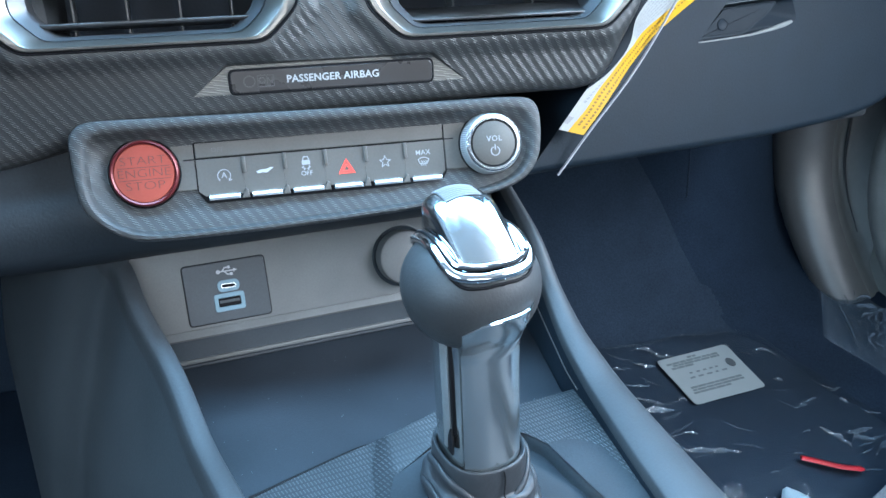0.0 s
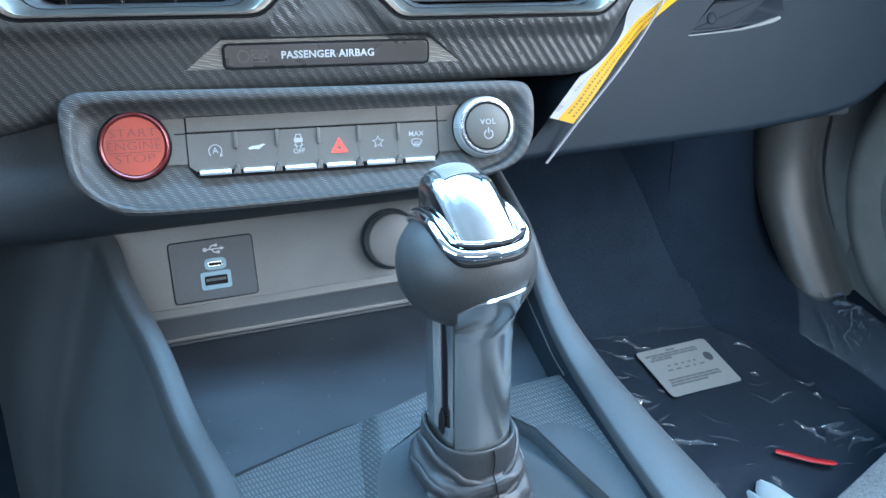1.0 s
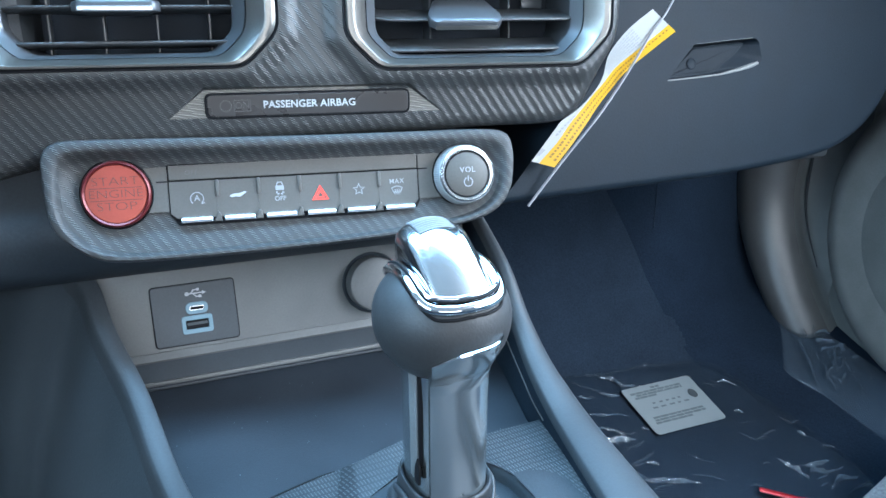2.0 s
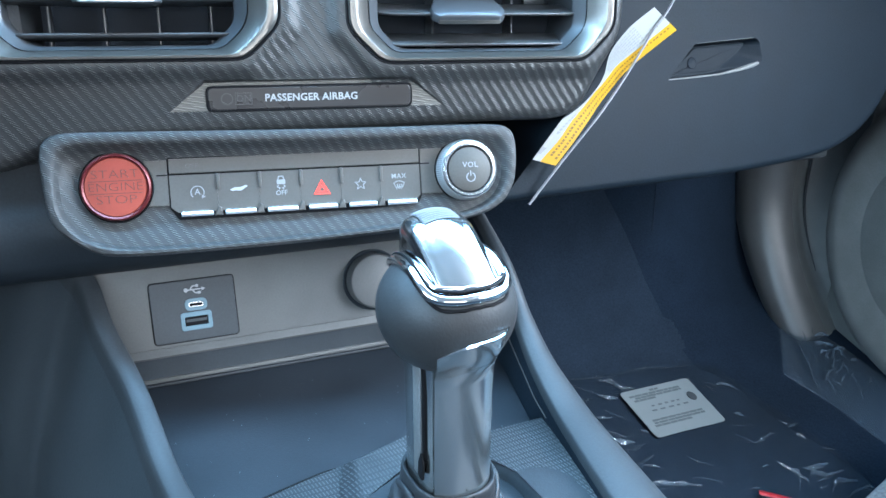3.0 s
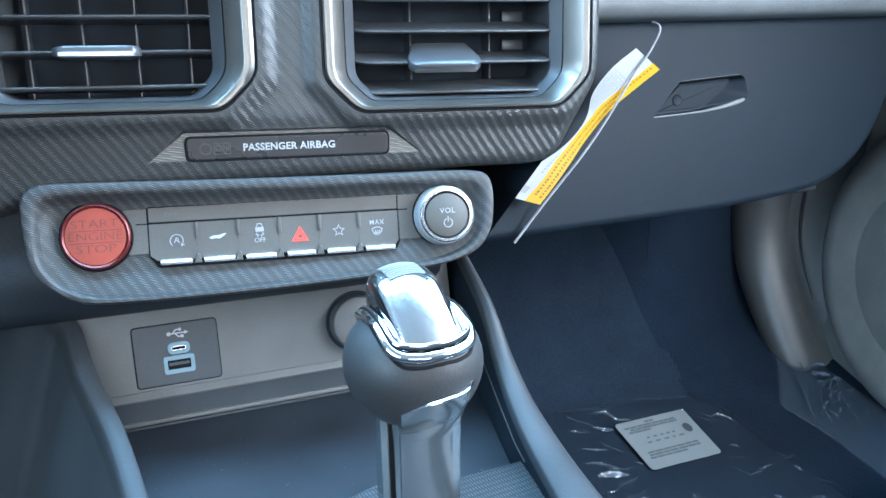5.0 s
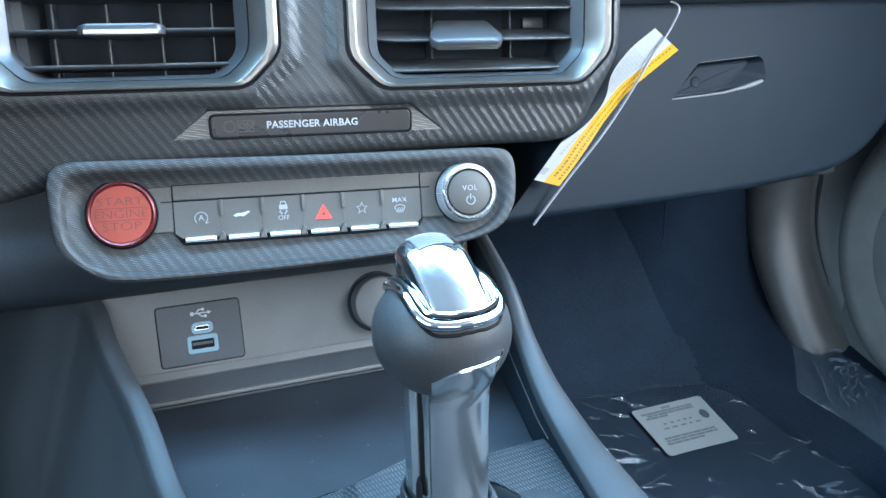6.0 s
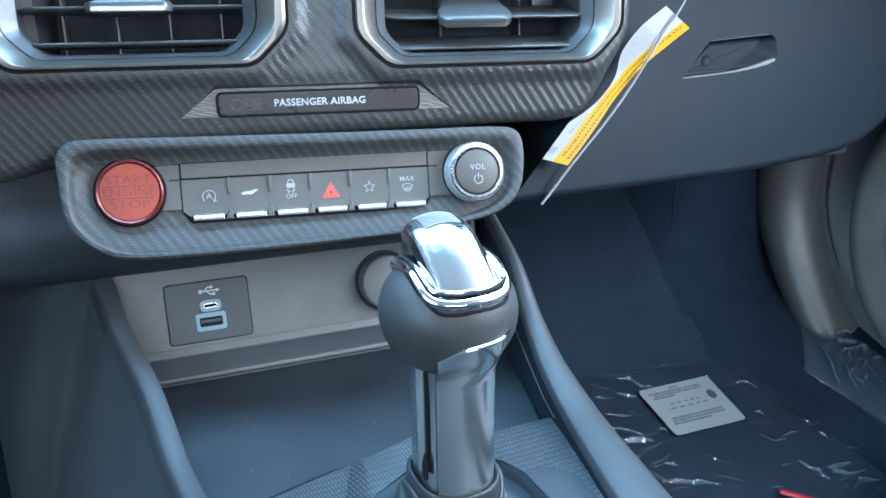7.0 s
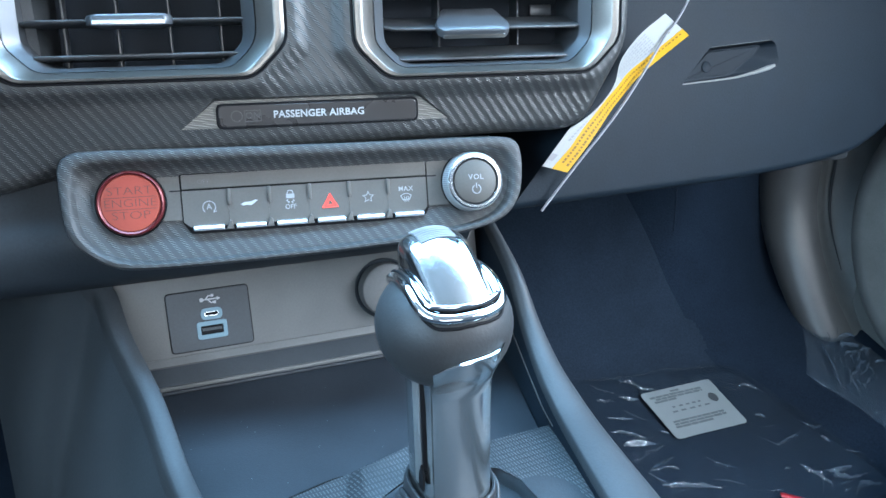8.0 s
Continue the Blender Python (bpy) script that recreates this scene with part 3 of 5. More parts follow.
    part("edge_strip", moved(box(-0.0168, 0.0168, 0.0040, 0.0054, -0.0026, -0.0002, 0.0005), turn_m), SILVER_LIP if bright else VENT_RIM, tab, "bright silver edge strip")
    return ob


air_vent(*VENTS[0], 0.0215, (0.0363, 0.0530, 0.0697, 0.0864), 4, -0.0008, 1, 3, True, (-0.0355, -0.010, 0.0155, 0.041), ())
air_vent(*VENTS[1], 0.0185, (0.0300, 0.0455, 0.0615, 0.0775, 0.0935), -15, -0.0066, 1, -36, False, (-0.020, 0.0255), (0.0560, 0.0715))


# ---- switch panel: dished surround, start button, switch row, volume knob ----
def control_panel():
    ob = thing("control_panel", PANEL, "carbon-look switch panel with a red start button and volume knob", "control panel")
    rim = [(-0.1190, 0.0035), (-0.1180, 0.0095), (-0.1125, 0.0140), (-0.1040, 0.0147), (-0.06, 0.0138), (0.0, 0.0126), (0.058, 0.0122), (0.098, 0.0122),
           (0.1105, 0.0110), (0.1150, 0.0070), (0.1163, -0.0015), (0.1155, -0.0125), (0.1140, -0.0210), (0.1066, -0.0300), (0.0921, -0.0358),
           (0.060, -0.0398), (0.013, -0.0424), (-0.0436, -0.0440), (-0.0897, -0.0442), (-0.1000, -0.0412), (-0.1158, -0.0282), (-0.1178, -0.0160)]
    rim = [(x * 1.011 if x < -0.09 else x, y - 0.0015 if y < -0.025 else y) for x, y in reversed(rim)]
    outline = resample(rounded(rim, 3), 160)
    if sum(a[0] * b[1] - b[0] * a[1] for a, b in zip(outline, outline[1:] + outline[:1])) < 0:
        outline.reverse()
    W = 0.0075
    loops = []
    for d, w in ((0.0, -0.034), (0.0, W - 0.0050), (-0.0003, W - 0.0020), (-0.0009, W - 0.0006), (-0.0020, W), (-0.0046, W), (-0.0060, W - 0.0008), (-0.0072, W - 0.0024),
                 (-0.0084, W - 0.0044), (-0.0100, W - 0.0060), (-0.0120, W - 0.0071), (-0.0140, -0.0002), (-0.0150, -0.0004)):
        wide, slim = grown(outline, d), grown(outline, d * (0.45 if d > -0.009 else 1.0))
        pts = []
        for (x, y), a, b in zip(outline, wide, slim):
            f = min(1.0, max(0.0, (y + 0.030) / 0.030))
            pts.append((b[0] + (a[0] - b[0]) * f, b[1] + (a[1] - b[1]) * f))
        for _ in range(int(-d * 2000)):
            pts = [tuple((p + q + r) / 3 for p, q, r in zip(pts[i - 1], pts[i], pts[(i + 1) % len(pts)])) for i in range(len(pts))]
        loops.append([(x, y, w) for x, y in pts])
    part("surround", loft(loops, True, True, True), CARBON_PANEL, ob, "dished carbon-film surround with a raised rim")

    # Thin lip under the rim; its paler material stands in for a specular line.
    below = [(x, y, -0.0012) for x, y in grown(outline, 0.0003)]
    start = max(range(len(below)), key=lambda i: below[i][1] - 0.2 * below[i][0])
    hem = [p for p in below[start:] + below[:start] if p[1] < -0.006]
    part("lip_highlight", tube(hem, 0.00055, 6), VENT_DARK, ob, "thin lip under the rim, pale in place of its highlight", 70)

    # grey end caps and top rail
    part("end_cap", slab(fillet(rect(-0.0745, -0.0636, -0.0225, -0.0002), 0.0008), -0.003, 0.0006, 0.0003), SWITCH_GREY, ob)
    part("end_cap", slab(fillet(rect(0.0636, 0.0755, -0.0235, 0.0002), 0.0008), -0.003, 0.0006, 0.0003), SWITCH_GREY, ob)
    for x0, x1 in ((-0.0688, -0.0636), (0.0636, 0.0685)):
        part("seam", box(x0, x1, -0.0078, -0.0072, 0.0003, 0.0009), GAP, ob, "dark seam")
    gap_shape = fillet([(-0.0636, 0.0008), (-0.0636, -0.0238), (-0.0595, -0.0298), (0.0610, -0.0298), (0.0640, -0.0240), (0.0640, 0.0008)], 0.0012)
    part("backing", slab(gap_shape, -0.003, 0.0002), GAP, ob, "black gap behind the switches")
    rail = part("top_rail", slab(fillet(rect(-0.0629, 0.0629, -0.0070, 0.0003), 0.0006), -0.001, 0.0012, 0.0004), SWITCH_GREY, ob)
    part("lettering", words("OFF", 0.0034, -0.0520, -0.0036, 0.0012, 0, 1.1, 0.00004), DIM_INK, rail, "faint unlit lettering OFF")

    edges = (-0.0630, -0.0405, -0.0202, 0.0004, 0.0210, 0.0417, 0.0630)
    for i in range(6):
        x0, x1 = edges[i] + 0.00002, edges[i + 1] - 0.00002
        low = [(x0, -0.0078), (x0, -0.0236), (x0 + (0.0032 if i == 0 else 0.0), -0.0262), (x1 - (0.0022 if i == 5 else 0.0), -0.0262), (x1, -0.0236), (x1, -0.0078)]
        key = part("switch", slab(fillet(low, 0.0002, 2), -0.001, 0.0010, 0.00008), SWITCH_GREY, ob)
        a, b = ((-0.0583, -0.0431), (-0.0373, -0.0222), (-0.0167, -0.0014), (0.0041, 0.0187), (0.0248, 0.0394), (0.0450, 0.0606))[i]
        lip = [(0.0006, -0.0255), (0.0026, -0.0262), (0.0032, -0.0270), (0.0028, -0.0282), (0.0, -0.0284)]
        bm = loft([[(a, y, w) for w, y in lip], [(a + 0.0004, y, w + 0.0004) for w, y in lip], [(b - 0.0004, y, w + 0.0004) for w, y in lip], [(b, y, w) for w, y in lip]], True, True, True)
        part("lip", bm, SILVER_LIP, key, "bright silver lip", 25)
        if i:
            x = edges[i]
            part("divider", box(x - 0.0013, x + 0.0002, -0.0158, -0.0076, 0.0, 0.0004, 0.0001), GAP, ob, "dark slot")
            part("divider", box(x - 0.0003, x + 0.0014, -0.0158, -0.0076, 0.0, 0.0021, 0.0004), SWITCH_GREY, ob, "raised grey rib")
            tri = [(x - 0.0020, -0.0284), (x + 0.0020, -0.0284), (x + 0.0014, -0.0243), (x + 0.0002, -0.0236)]
            part("clip", slab(tri, 0.0, 0.0024, 0.0005), SWITCH_GREY, ob)

    top = 0.00105

    def icon(bm, ink=GREY_INK, label="", about=(0, 0)):
        m = Matrix.Translation((*about, 0)) @ Matrix.Diagonal((0.80, 0.80, 1, 1)) @ Matrix.Translation((-about[0], -about[1], 0))
        return part("symbol", moved(bm, m), ink, ob, label, 0)

    # stop-start: a letter in a broken ring with an arrow head
    icon(line_icon(arc(-0.0500, -0.0166, 0.0039, -50, 225, 22), 0.00055, top), label="grey arrow ring with a letter A", about=(-0.0504, -0.0168))
    icon(line_icon([(-0.0470, -0.0182), (-0.0472, -0.0198), (-0.0455, -0.0192)], 0.0006, top), about=(-0.0504, -0.0168))
    icon(words("A", 0.0052, -0.0500, -0.0164, top, 0.00004), about=(-0.0504, -0.0168))
    # plain running shape
    shape = [(-0.0356, -0.0162), (-0.0330, -0.0150), (-0.0290, -0.0148), (-0.0262, -0.0138), (-0.0246, -0.0143), (-0.0260, -0.0152), (-0.0275, -0.0163), (-0.0290, -0.0172),
             (-0.0318, -0.0168), (-0.0340, -0.0172)]
    icon(slab(shape, top, top + 0.0003), WHITE_INK, "pale plain emblem shape", about=(-0.0298, -0.0157))
    # traction: a small car over two skid marks, with OFF below
    icon(line_icon([(-0.0112, -0.0118), (-0.0105, -0.0094), (-0.0079, -0.0094), (-0.0072, -0.0118)], 0.0006, top), label="grey skidding car symbol", about=(-0.0092, -0.0155))
    icon(slab(fillet(rect(-0.0119, -0.0065, -0.0144, -0.0115), 0.0005), top, top + 0.0003), about=(-0.0092, -0.0155))
    for s in (-1, 1):
        icon(line_icon([(-0.0092 + s * 0.0016, -0.0150), (-0.0092 + s * 0.0024, -0.0160), (-0.0092 + s * 0.0008, -0.0168), (-0.0092 + s * 0.0016, -0.0176)], 0.0006, top), about=(-0.0092, -0.0155))
    icon(words("OFF", 0.0042, -0.0092, -0.0199, top, 0.00003), label="grey lettering OFF", about=(-0.0092, -0.0155))
    # hazard: two red triangles
    for r, wd in ((0.0056, 0.0008), (0.0028, 0.0007)):
        icon(line_icon([(0.0112 + r * math.cos(radians(a)), -0.0184 + r * math.sin(radians(a))) for a in (90, 210, 330)], wd, top, True), RED_INK, "red double hazard triangle", about=(0.0112, -0.0178))
    # star
    star = [(0.0314 + (0.0037 if i % 2 == 0 else 0.0017) * math.cos(radians(90 + 36 * i)), -0.0166 + (0.0037 if i % 2 == 0 else 0.0017) * math.sin(radians(90 + 36 * i))) for i in range(10)]
    icon(line_icon(star, 0.0005, top, True), label="grey star outline", about=(0.0312, -0.0168))
    # defrost
    icon(words("MAX", 0.0044, 0.0517, -0.0128, top, 0.00002, 1.1), label="grey lettering MAX", about=(0.0514, -0.0166))
    icon(line_icon([(0.0482, -0.0172), (0.0500, -0.0162), (0.0517, -0.0159), (0.0534, -0.0162), (0.0552, -0.0172), (0.0540, -0.0200), (0.0494, -0.0200)], 0.0005, top, True), label="grey windscreen defrost symbol", about=(0.0514, -0.0166))
    for x in (0.0503, 0.0517, 0.0531):
        icon(line_icon([(x, -0.0178), (x + 0.0005, -0.0190), (x - 0.0005, -0.0202), (x, -0.0214)], 0.00045, top), about=(0.0514, -0.0166))

    # start button
    c = (-0.0874, -0.0122)
    button = part("start_button", ringed([(0.0172, -0.002), (0.0172, 0.0008), (0.0167, 0.0014), (0.0163, 0.0006)], 64, c), GAP, ob, "black seam round the red start button")
    part("ring", ringed([(0.0163, -0.001), (0.0163, 0.0026), (0.0159, 0.0036), (0.0152, 0.0040), (0.0144, 0.0034), (0.0143, 0.0026)], 64, c), RED_RING, button, "polished red ring")
    part("cap", ringed([(0.0143, 0.0), (0.0143, 0.0030), (0.0139, 0.0034), (0.0090, 0.0037), (0.0001, 0.0038)], 64, c), RED, button, "satin red cap")
    for text, y, sq in (("START", 0.0061, 1.30), ("ENGINE", 0.0, 1.24), ("STOP", -0.0061, 1.36)):
        part("lettering", words(text, 0.0058, c[0], c[1] + y, 0.0038, -0.00010, 1.0, 0.00012, sq), RED_DEEP, button, "engraved lettering " + text)
    for y in (0.0030, -0.0030):
        half = 0.0122
        part("line", box(c[0] - half, c[0] + half, c[1] + y - 0.00018, c[1] + y + 0.00018, 0.0035, 0.0039), RED_DEEP, button, "engraved line")

    # volume knob
    k = (0.0884, -0.0118)
    knob = part("volume_knob", ringed([(0.0172, -0.001), (0.0172, 0.0006), (0.0166, 0.0012)], 64, k), GAP, ob, "black collar of the volume knob")
    count = 180
    rings = []
    for r, h in ((0.0166, 0.0005), (0.0166, 0.0016), (0.0153, 0.0078), (0.0149, 0.0082)):
        rings.append([(k[0] + (r - (0.00035 if i % 2 else 0) * (0.0010 < h < 0.0079)) * math.cos(2 * math.pi * i / count), k[1] + (r - (0.00035 if i % 2 else 0) * (0.0010 < h < 0.0079)) * math.sin(2 * math.pi * i / count), h) for i in range(count)])
    part("grip", loft(rings, True, True, True), KNURL, knob, "knurled metal grip", 0)
    part("ring", ringed([(0.0149, 0.0076), (0.0147, 0.0090), (0.0139, 0.0096), (0.0127, 0.0095), (0.0121, 0.0088), (0.0119, 0.0078)], 72, k), SATIN, knob, "bright satin ring")
    part("gap", ringed([(0.0120, 0.0070), (0.0120, 0.0086), (0.0112, 0.0086)], 64, k), GAP, knob)
    part("face", ringed([(0.0115, 0.006), (0.0115, 0.0088), (0.0112, 0.0090)], 64, k), SWITCH_GREY, knob, "grey push face")
    part("lettering", words("VOL", 0.0040, k[0] + 0.0003, k[1] + 0.0022, 0.00905, 0.00004, 1.15), GREY_INK, knob, "grey lettering VOL")
    part("symbol", line_icon(arc(k[0] + 0.0004, k[1] - 0.0042, 0.0023, 115, 425, 22), 0.0005, 0.00905), GREY_INK, knob, "grey power symbol")
    part("symbol", line_icon([(k[0] + 0.0004, k[1] - 0.0036), (k[0] + 0.0004, k[1] - 0.0008)], 0.0005, 0.00905), GREY_INK, knob)
    return ob


control_panel()


# the underside between the switch panel and the storage bin
def under_panel():
    prof = [(0.012, 0.606), (0.004, 0.594), (0.000, 0.585), (0.001, 0.578), (0.006, 0.571), (0.014, 0.5645), (0.026, 0.558), (0.052, 0.548), (0.075, 0.553), (0.075, 0.62), (0.02, 0.63)]
    bm = loft([[(x, y, z - (drop if z < 0.58 else 0)) for y, z in prof] for x, drop in ((-0.36, 0.013), (-0.150, 0.011), (-0.05, 0.006), (0.05, 0.001), (0.090, 0.0))], True, True, True)
    return tagged(part("lower_dash", bm, LOWER, smooth=60), "black lower dashboard underside above the storage bin", "dashboard", kind="structure")


under_panel()


# ---- storage bin: back wall, USB module, socket, pad ----
def storage_bin():
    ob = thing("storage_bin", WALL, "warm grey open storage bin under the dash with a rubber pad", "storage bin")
    part("back_wall", slab(rect(-0.058, 0.171, -0.0312, 0.045), -0.006, 0.0, 0.0006), BIN, ob, "warm grey back wall")
    prof = [(-0.0306, -0.004), (-0.0310, 0.0006), (-0.0350, 0.0024), (-0.0360, 0.0018), (-0.0360, -0.006)]
    part("ledge", loft([[(x, y, w) for y, w in prof] for x in (-0.058, 0.171)], True, True, True), BIN, ob, "grey ledge")
    prof = [(-0.0350, -0.008), (-0.0358, 0.0010), (-0.0485, -0.0030), (-0.0560, -0.0030), (-0.0560, -0.010)]
    part("step", loft([[(x, y, w) for y, w in prof] for x in (-0.058, 0.171)], True, True, True), BIN_DARK, ob, "dark grey step")
    part("rib", moved(box(-0.058, 0.171, -0.0013, 0.0013, -0.006, 0.0010, 0.0005), Matrix.Translation((0, -0.0492, -0.0018))), BIN, ob, "paler lower rib")
    return ob


storage_bin()


def bin_pad():
    ob = thing("bin_pad", Matrix(), "dark slate rubber charging pad lying in the storage bin", "pad")
    rows = ((0.058, 0.489, -0.113), (0.030, 0.4855, -0.109), (0.012, 0.4835, -0.104), (-0.02, 0.480, -0.092), (-0.06, 0.4755, -0.077), (-0.10, 0.4725, -0.062), (-0.14, 0.472, -0.052))
    bm = loft([[(x, y + 0.13 * (x + 0.02), z) for x in (left, -0.03, 0.03, 0.08, 0.1195)] for y, z, left in rows], False)
    made = bmesh.ops.extrude_face_region(bm, geom=bm.faces[:])
    bmesh.ops.translate(bm, vec=(0, 0, -0.012), verts=[v for v in made["geom"] if isinstance(v, bmesh.types.BMVert)])
    part("mat", bm, PAD, ob, "dark slate rubber mat")
    edge = [(x, 0.0185 + 0.13 * (x + 0.02), 0.4850) for x in (-0.10, -0.06, 0.0, 0.06, 0.118)]
    part("edge", tube(edge, 0.0012, 6), PAD, ob, "raised front edge")
    return ob


bin_pad()


def dust():
    """A few pale specks scattered over the pad."""
    rng = random.Random(7)
    bits = []
    for _ in range(46):
        x, y = rng.uniform(-0.085, 0.11), rng.uniform(-0.085, 0.015)
        if x < -0.105 + 0.55 * max(0.0, 0.012 - y):
            continue
        z = 0.4720 + (0.4835 - 0.4720) * min(1.0, max(0.0, (y + 0.10) / 0.112))
        bits.append(ringed([(rng.uniform(0.00010, 0.00026), 0.0), (0.0001, 0.0002)], 6, (x, y + 0.13 * (x + 0.02))))
        bmesh.ops.translate(bits[-1], vec=(0, 0, z + 0.0006), verts=bits[-1].verts)
    return mesh_thing("dust", merged(*bits), GREY_MAT, Matrix(), "tiny pale dust specks lying on the rubber pad", "dust", kind="stuff", smooth=0)


dust()


def usb_module():
    ob = thing("usb_module", WALL @ Matrix.Translation((0, 0, 0)), "dark grey socket plate with two blue-rimmed USB ports", "usb socket")
    plate = fillet(rect(-0.0225, 0.0238, -0.0286, 0.0060), 0.0022)
    part("seam", slab(grown(plate, 0.0005), -0.002, 0.0003), GAP, ob, "dark seam")
    part("plate", slab(plate, -0.001, 0.0008, 0.0004), BIN_DARK, ob, "grey plate")
    # USB-C
    c = (0.0018, -0.0082)
    port = part("port", frame_ring(resample(fillet(rect(c[0] - 0.0062, c[0] + 0.0062, c[1] - 0.0034, c[1] + 0.0034), 0.0032, 6), 48),
                resample(fillet(rect(c[0] - 0.0042, c[0] + 0.0042, c[1] - 0.0013, c[1] + 0.0013), 0.0013, 6), 48), 0.0, 0.0014, 0.0003), PORT_BLUE, ob, "pale blue rim of the small port")
    part("shell", frame_ring(resample(fillet(rect(c[0] - 0.0041, c[0] + 0.0041, c[1] - 0.0013, c[1] + 0.0013), 0.0013, 6), 48),
         resample(fillet(rect(c[0] - 0.0036, c[0] + 0.0036, c[1] - 0.0008, c[1] + 0.0008), 0.0008, 6), 48), 0.0002, 0.0013, 0.0001), SATIN, port, "metal shell")
    part("opening", slab(fillet(rect(c[0] - 0.0037, c[0] + 0.0037, c[1] - 0.0009, c[1] + 0.0009), 0.0008), 0.0, 0.0009), GAP, port, "dark opening")
    # USB-A
    c = (0.0012, -0.0176)
    port = part("port", frame_ring(resample(fillet(rect(c[0] - 0.0086, c[0] + 0.0086, c[1] - 0.0052, c[1] + 0.0052), 0.0016, 5), 48),
                resample(fillet(rect(c[0] - 0.0063, c[0] + 0.0063, c[1] - 0.0026, c[1] + 0.0026), 0.0002, 5), 48), 0.0, 0.0014, 0.0003), PORT_BLUE, ob, "pale blue rim of the large port")
    part("opening", slab(rect(c[0] - 0.0063, c[0] + 0.0063, c[1] - 0.0026, c[1] + 0.0026), 0.0, 0.00085), GAP, port, "dark opening")
    part("tongue", box(c[0] - 0.0056, c[0] + 0.0056, c[1] - 0.0004, c[1] + 0.0012, 0.0005, 0.00105), BIN_DARK, port, "dull tongue")
    # trident symbol
    c, w = (0.0018, 0.0003), 0.00085
    bits = [line_icon([(c[0] - 0.0046, c[1]), (c[0] + 0.0046, c[1])], 0.0007, w), ringed([(0.0012, w), (0.0012, w + 0.0003)], 14, (c[0] - 0.0046, c[1])),
            slab([(c[0] + 0.0040, c[1] - 0.0011), (c[0] + 0.0062, c[1]), (c[0] + 0.0040, c[1] + 0.0011)], w, w + 0.0003),
            line_icon([(c[0] - 0.0025, c[1]), (c[0] - 0.0008, c[1] + 0.0020), (c[0] + 0.0010, c[1] + 0.0020)], 0.0007, w),
            ringed([(0.0009, w), (0.0009, w + 0.0003)], 12, (c[0] + 0.0016, c[1] + 0.0020)),
            line_icon([(c[0] - 0.0012, c[1]), (c[0] + 0.0005, c[1] - 0.0020), (c[0] + 0.0020, c[1] - 0.0020)], 0.0007, w),
            slab(rect(c[0] + 0.0018, c[0] + 0.0034, c[1] - 0.0028, c[1] - 0.0012), w, w + 0.0003)]
    part("symbol", merged(*bits), WHITE_INK, ob, "white trident symbol", 0)
    return ob


usb_module()


def socket():
    ob = thing("power_socket", WALL @ Matrix.Translation((0.1070, -0.0085, 0)), "round grey capped power socket on the bin wall", "socket")
    part("collar", ringed([(0.0189, -0.001), (0.0189, 0.0006), (0.0184, 0.0010), (0.0168, 0.0002)], 56), LOWER, ob, "black collar")
    part("cap", ringed([(0.0166, -0.001), (0.0166, 0.0085), (0.0158, 0.0100), (0.0140, 0.0107), (0.0001, 0.0109)], 56), BIN, ob, "grey push-in cap")
    return ob


socket()


# ---- console rails ----
def rail(crest, section, split, label):
    """A rounded side rail: the section, in metres outwards and up, carried along the crest; its cap and side are split at a section point."""
    path = curve_through(crest, 8)
    ob = thing("console_rail", Matrix(), label, "console rail", "console rails")
    for name, lo, hi in (("inner_face", 0, 2), ("cap", 1, split + 1), ("side_panel", split, None)):
        loops = [[p + Vector((a, 0, b)) for a, b in section(i / (len(path) - 1))[lo:hi]] for i, p in enumerate(path)]
        part(name, loft(loops, False), RAIL if name == "cap" else GLOVE if name == "inner_face" else BLACK_SOFT, ob, smooth=60)
    return ob


def left_section(f):
    w = 0.0070 + 0.003 * f
    return [(0.002, -0.085), (0.0015, -0.006), (0.0010, -0.0010), (0.0002, -0.0001), (-w * 0.92, -0.0008), (-w - 0.0002, -0.0013), (-w - 0.0018, -0.0034), (-w - 0.0036, -0.011), (-w - 0.010, -0.030),
            (-w - 0.024, -0.075), (-w - 0.038, -0.12), (-w - 0.048, -0.18), (-w - 0.054, -0.32)]


rail([(-0.195, 0.42, 0.640), (-0.180, 0.20, 0.625), (-0.140, 0.070, 0.585), (-0.117, 0.034, 0.556), (-0.1078, 0.0234, 0.547), (-0.0994, 0.0021, 0.5315), (-0.0831, -0.0308, 0.5112), (-0.0686, -0.0756, 0.4963),
     (-0.0563, -0.1095, 0.4921), (-0.0507, -0.1294, 0.492), (-0.040, -0.18, 0.492), (-0.028, -0.26, 0.494)], left_section, 7, "slate satin plastic console side rail beside the driver")


def right_section(f):
    k = (0.28 + 1.55 * f) * 1.1
    top = [(0.0002, -0.0001), (0.0035, 0.0012), (0.0065, 0.0016), (0.0105, 0.0008), (0.0140, -0.0018), (0.0165, -0.0055), (0.0180, -0.0115), (0.0195, -0.034)]
    return [(-0.002, -0.10), (-0.0015, -0.006), (-0.0010, -0.0010), *((a * k, b) for a, b in top), (0.0195 * k + 0.005, -0.10), (0.0195 * k + 0.008, -0.18), (0.0195 * k + 0.010, -0.32)]


rail([(0.112, 0.075, 0.570), (0.1195, 0.020, 0.545), (0.1212, -0.0078, 0.524), (0.1219, -0.0316, 0.511), (0.1225, -0.0509, 0.504), (0.1242, -0.0744, 0.4975), (0.1254, -0.1011, 0.4945),
     (0.1260, -0.1318, 0.4935), (0.1268, -0.1719, 0.4935), (0.129, -0.26, 0.494)], right_section, 9, "slate satin plastic console side rail beside the footwell")
